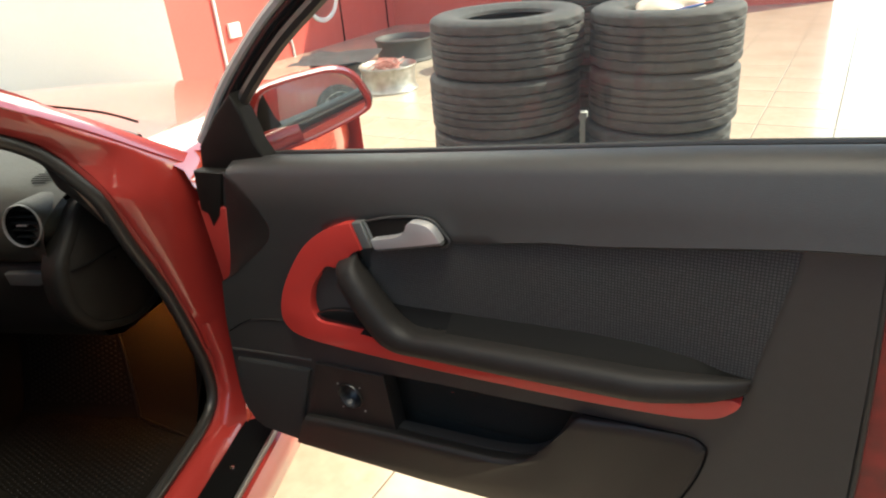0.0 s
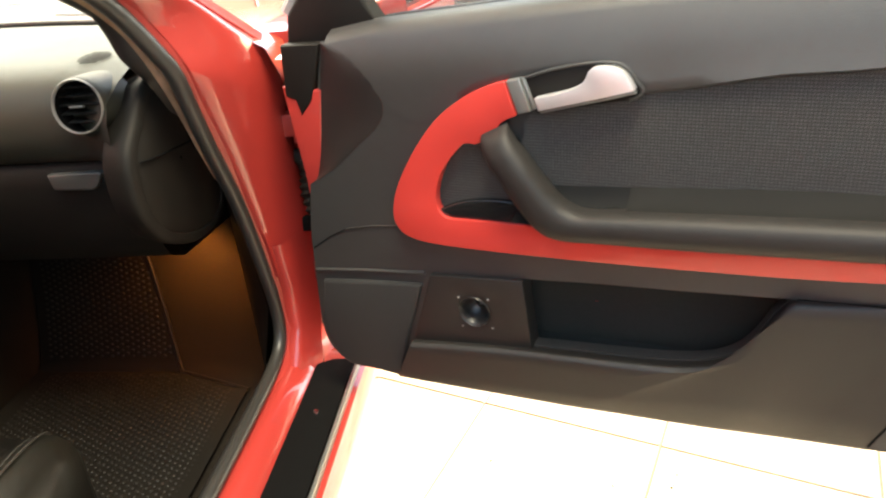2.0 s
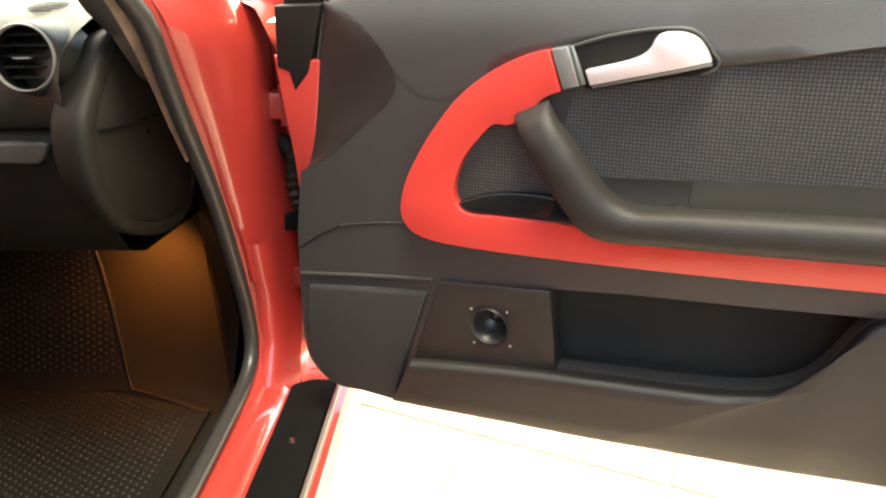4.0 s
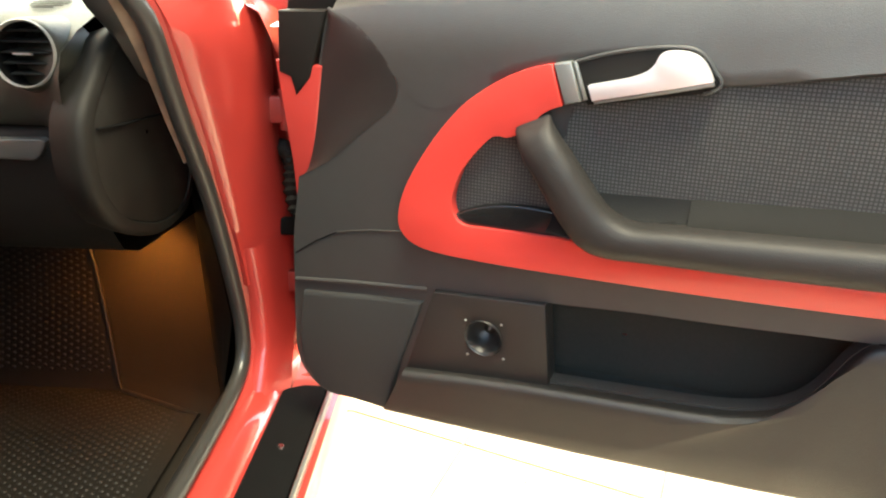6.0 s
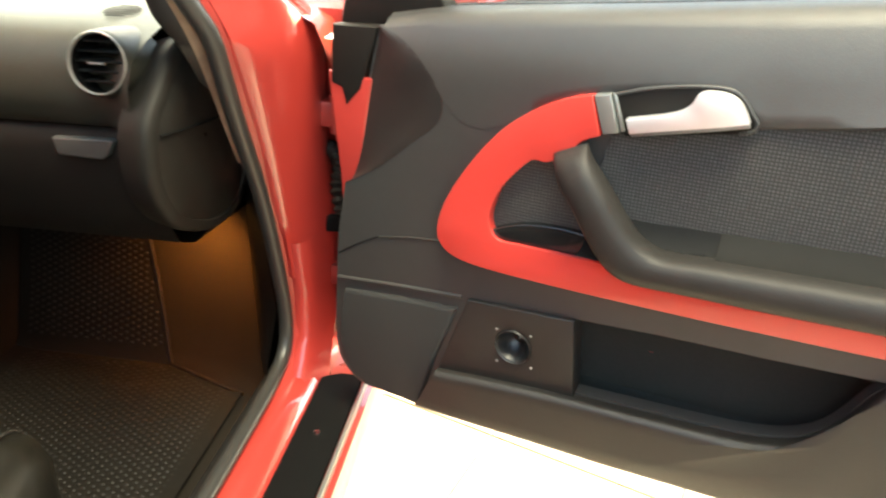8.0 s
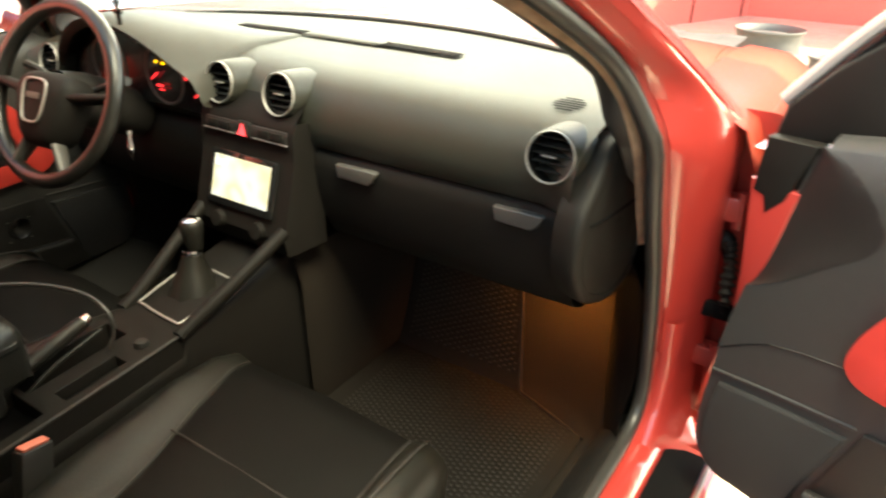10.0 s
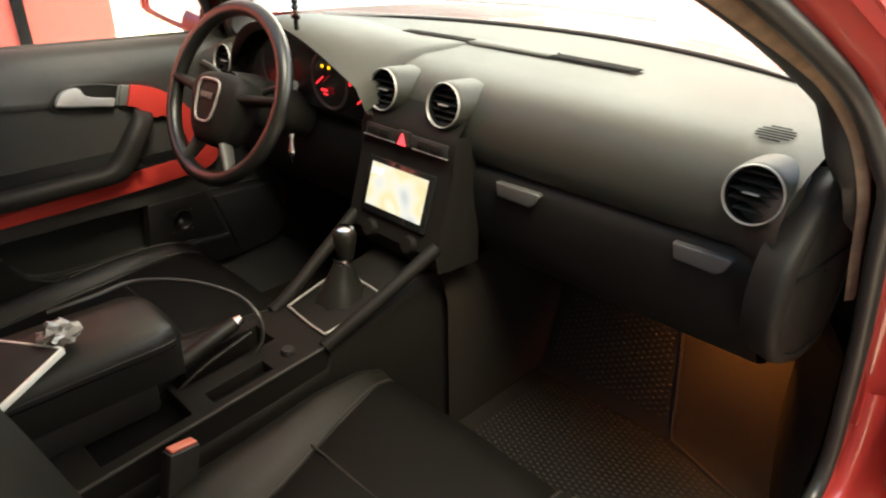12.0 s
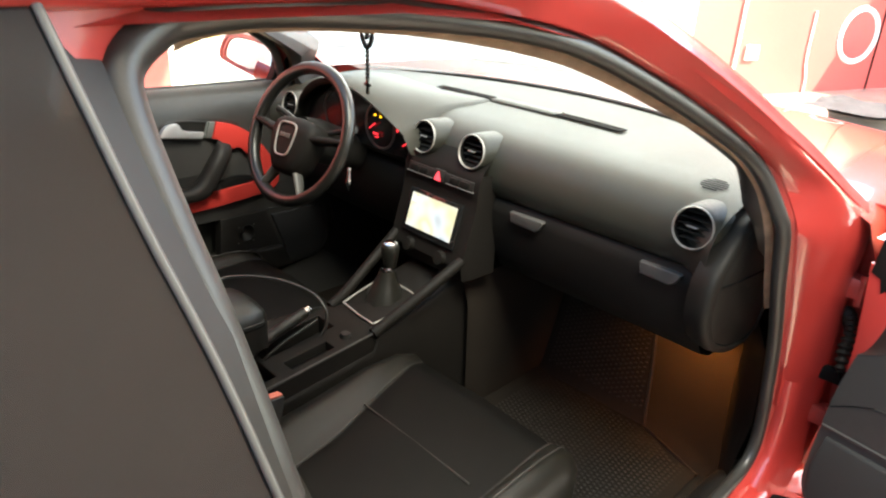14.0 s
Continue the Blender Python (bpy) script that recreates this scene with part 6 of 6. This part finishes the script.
for wx, wy in ((1.98, -2.45), (3.62, -2.45), (1.98, -4.95), (3.62, -4.95)):
    w = part("wheel", put(tyre_mesh(0.32, 0.20), pose(wx, wy, 0.322, 0, 90, 0)), TYRE, other, "", 35)
    side = -90 if wx < 2.8 else 90
    part("rim", put(lathe([(0.225, 0.102), (0.215, 0.095), (0.20, 0.06), (0.05, 0.065), (0.04, 0.095), (0.001, 0.098)], 32), pose(wx, wy, 0.322, 0, side, 0)), PLASTIC_GLOSS, w, "black rim", 40)
    for k in range(6):
        sp = box(0.03, 0.215, -0.024, 0.024, 0.080, 0.100, 0.006)
        part("spoke", put(put(sp, Matrix.Rotation(radians(60 * k), 4, "Z")), pose(wx, wy, 0.322, 0, side, 0)), DARKRIM, w)
    part("lip", put(tube([(0.228 * math.cos(k * 0.2094), 0.228 * math.sin(k * 0.2094), 0.10) for k in range(30)], 0.008, 6, True), pose(wx, wy, 0.322, 0, side, 0)), ALLOY, w)
other.matrix_world = Matrix.Translation((0.95, -3.10, 0)) @ Matrix.Rotation(radians(-90), 4, "Z") @ Matrix.Translation((-2.80, 3.70, 0))
part("window_band", put(loft([[(-0.835, y, 0.90), (-0.69, y, 1.14)] for y in (-4.9, -4.2, -3.3)]), pose(2.796, 0, 0)), QUARTER, other, "", 0)

# ---- banner and low red boards beyond the windscreen, post behind the tyres ----
BANNER = Matrix.Translation((-3.0, 0.62, 0)) @ Matrix.Rotation(math.atan2(1.98, -3.3), 4, "Z")
ban = thing("banner", "white banner with washed-out yellow blocks on the white wall", "banner")
part("sheet", put(box(0.9, 3.7, -0.010, -0.004, 0.10, 1.30), BANNER), WALL_WHITE, ban, "", 0)
YELLOW = mat("faded_yellow_print", (0.80, 0.62, 0.16), 0.6, amount=0.3, scale=14)
for u0, u1, z0, z1 in ((1.0, 1.22, 0.25, 0.95), (1.35, 1.52, 0.20, 1.0), (1.66, 2.0, 0.55, 0.98), (1.66, 1.86, 0.2, 0.45), (2.16, 2.35, 0.22, 1.0), (2.5, 2.86, 0.22, 0.62), (2.62, 2.86, 0.72, 1.05), (3.02, 3.2, 0.25, 1.0), (3.32, 3.6, 0.25, 0.9)):
    part("printed_block", put(box(u0, u1, -0.0135, -0.0105, z0, z1), BANNER), YELLOW, ban, "", 0)
brd = thing("barrier_board", "red barrier board with white stripes standing before the car", "barrier")
part("board", box(-1.98, -1.46, 2.30, 2.33, 0.80, 1.18, 0.004), WALL_RED, brd)
part("stripe", box(-1.98, -1.46, 2.294, 2.298, 0.885, 0.915), WALL_WHITE, brd, "white stripe", 0)
part("dark_line", box(-1.98, -1.46, 2.293, 2.297, 0.872, 0.880), DARK, brd, "", 0)
for x in (-1.88, -1.56):
    part("post", box(x - 0.02, x + 0.02, 2.331, 2.371, 0.02, 1.10, 0.004), PIPE, brd)
    part("foot", box(x - 0.05, x + 0.05, 2.20, 2.50, 0.0, 0.03, 0.004), DARK, brd)
pst = thing("low_post", "short cream plastic post standing between the tyres", "post")
part("post", box(1.585, 1.632, 2.285, 2.33, 0.0, 0.40, 0.006), PIPE, pst)

# ---- grit and dirt flecks on the tiles by the sill ----
rng = random.Random(11)
grit = bmesh.new()
for i in range(70):
    x, y, r = rng.uniform(0.93, 1.75), rng.uniform(-0.45, 0.30), rng.uniform(0.0015, 0.0045)
    vs = [grit.verts.new((x + r * (0.6 + 0.6 * rng.random()) * math.cos(a * 1.2566), y + r * (0.6 + 0.6 * rng.random()) * math.sin(a * 1.2566), 0.0008)) for a in range(5)]
    top = grit.verts.new((x, y, 0.0008 + r * 0.5))
    for a in range(5):
        grit.faces.new((vs[a], vs[(a + 1) % 5], top))
tagged(part("grit", grit, mat("dark_dirt_grit", (0.10, 0.07, 0.045), 0.9, amount=0.5), None, "scattered brown dirt flecks on the tile floor", 0), "scattered brown dirt flecks on the tile floor", "dirt", "", "stuff")
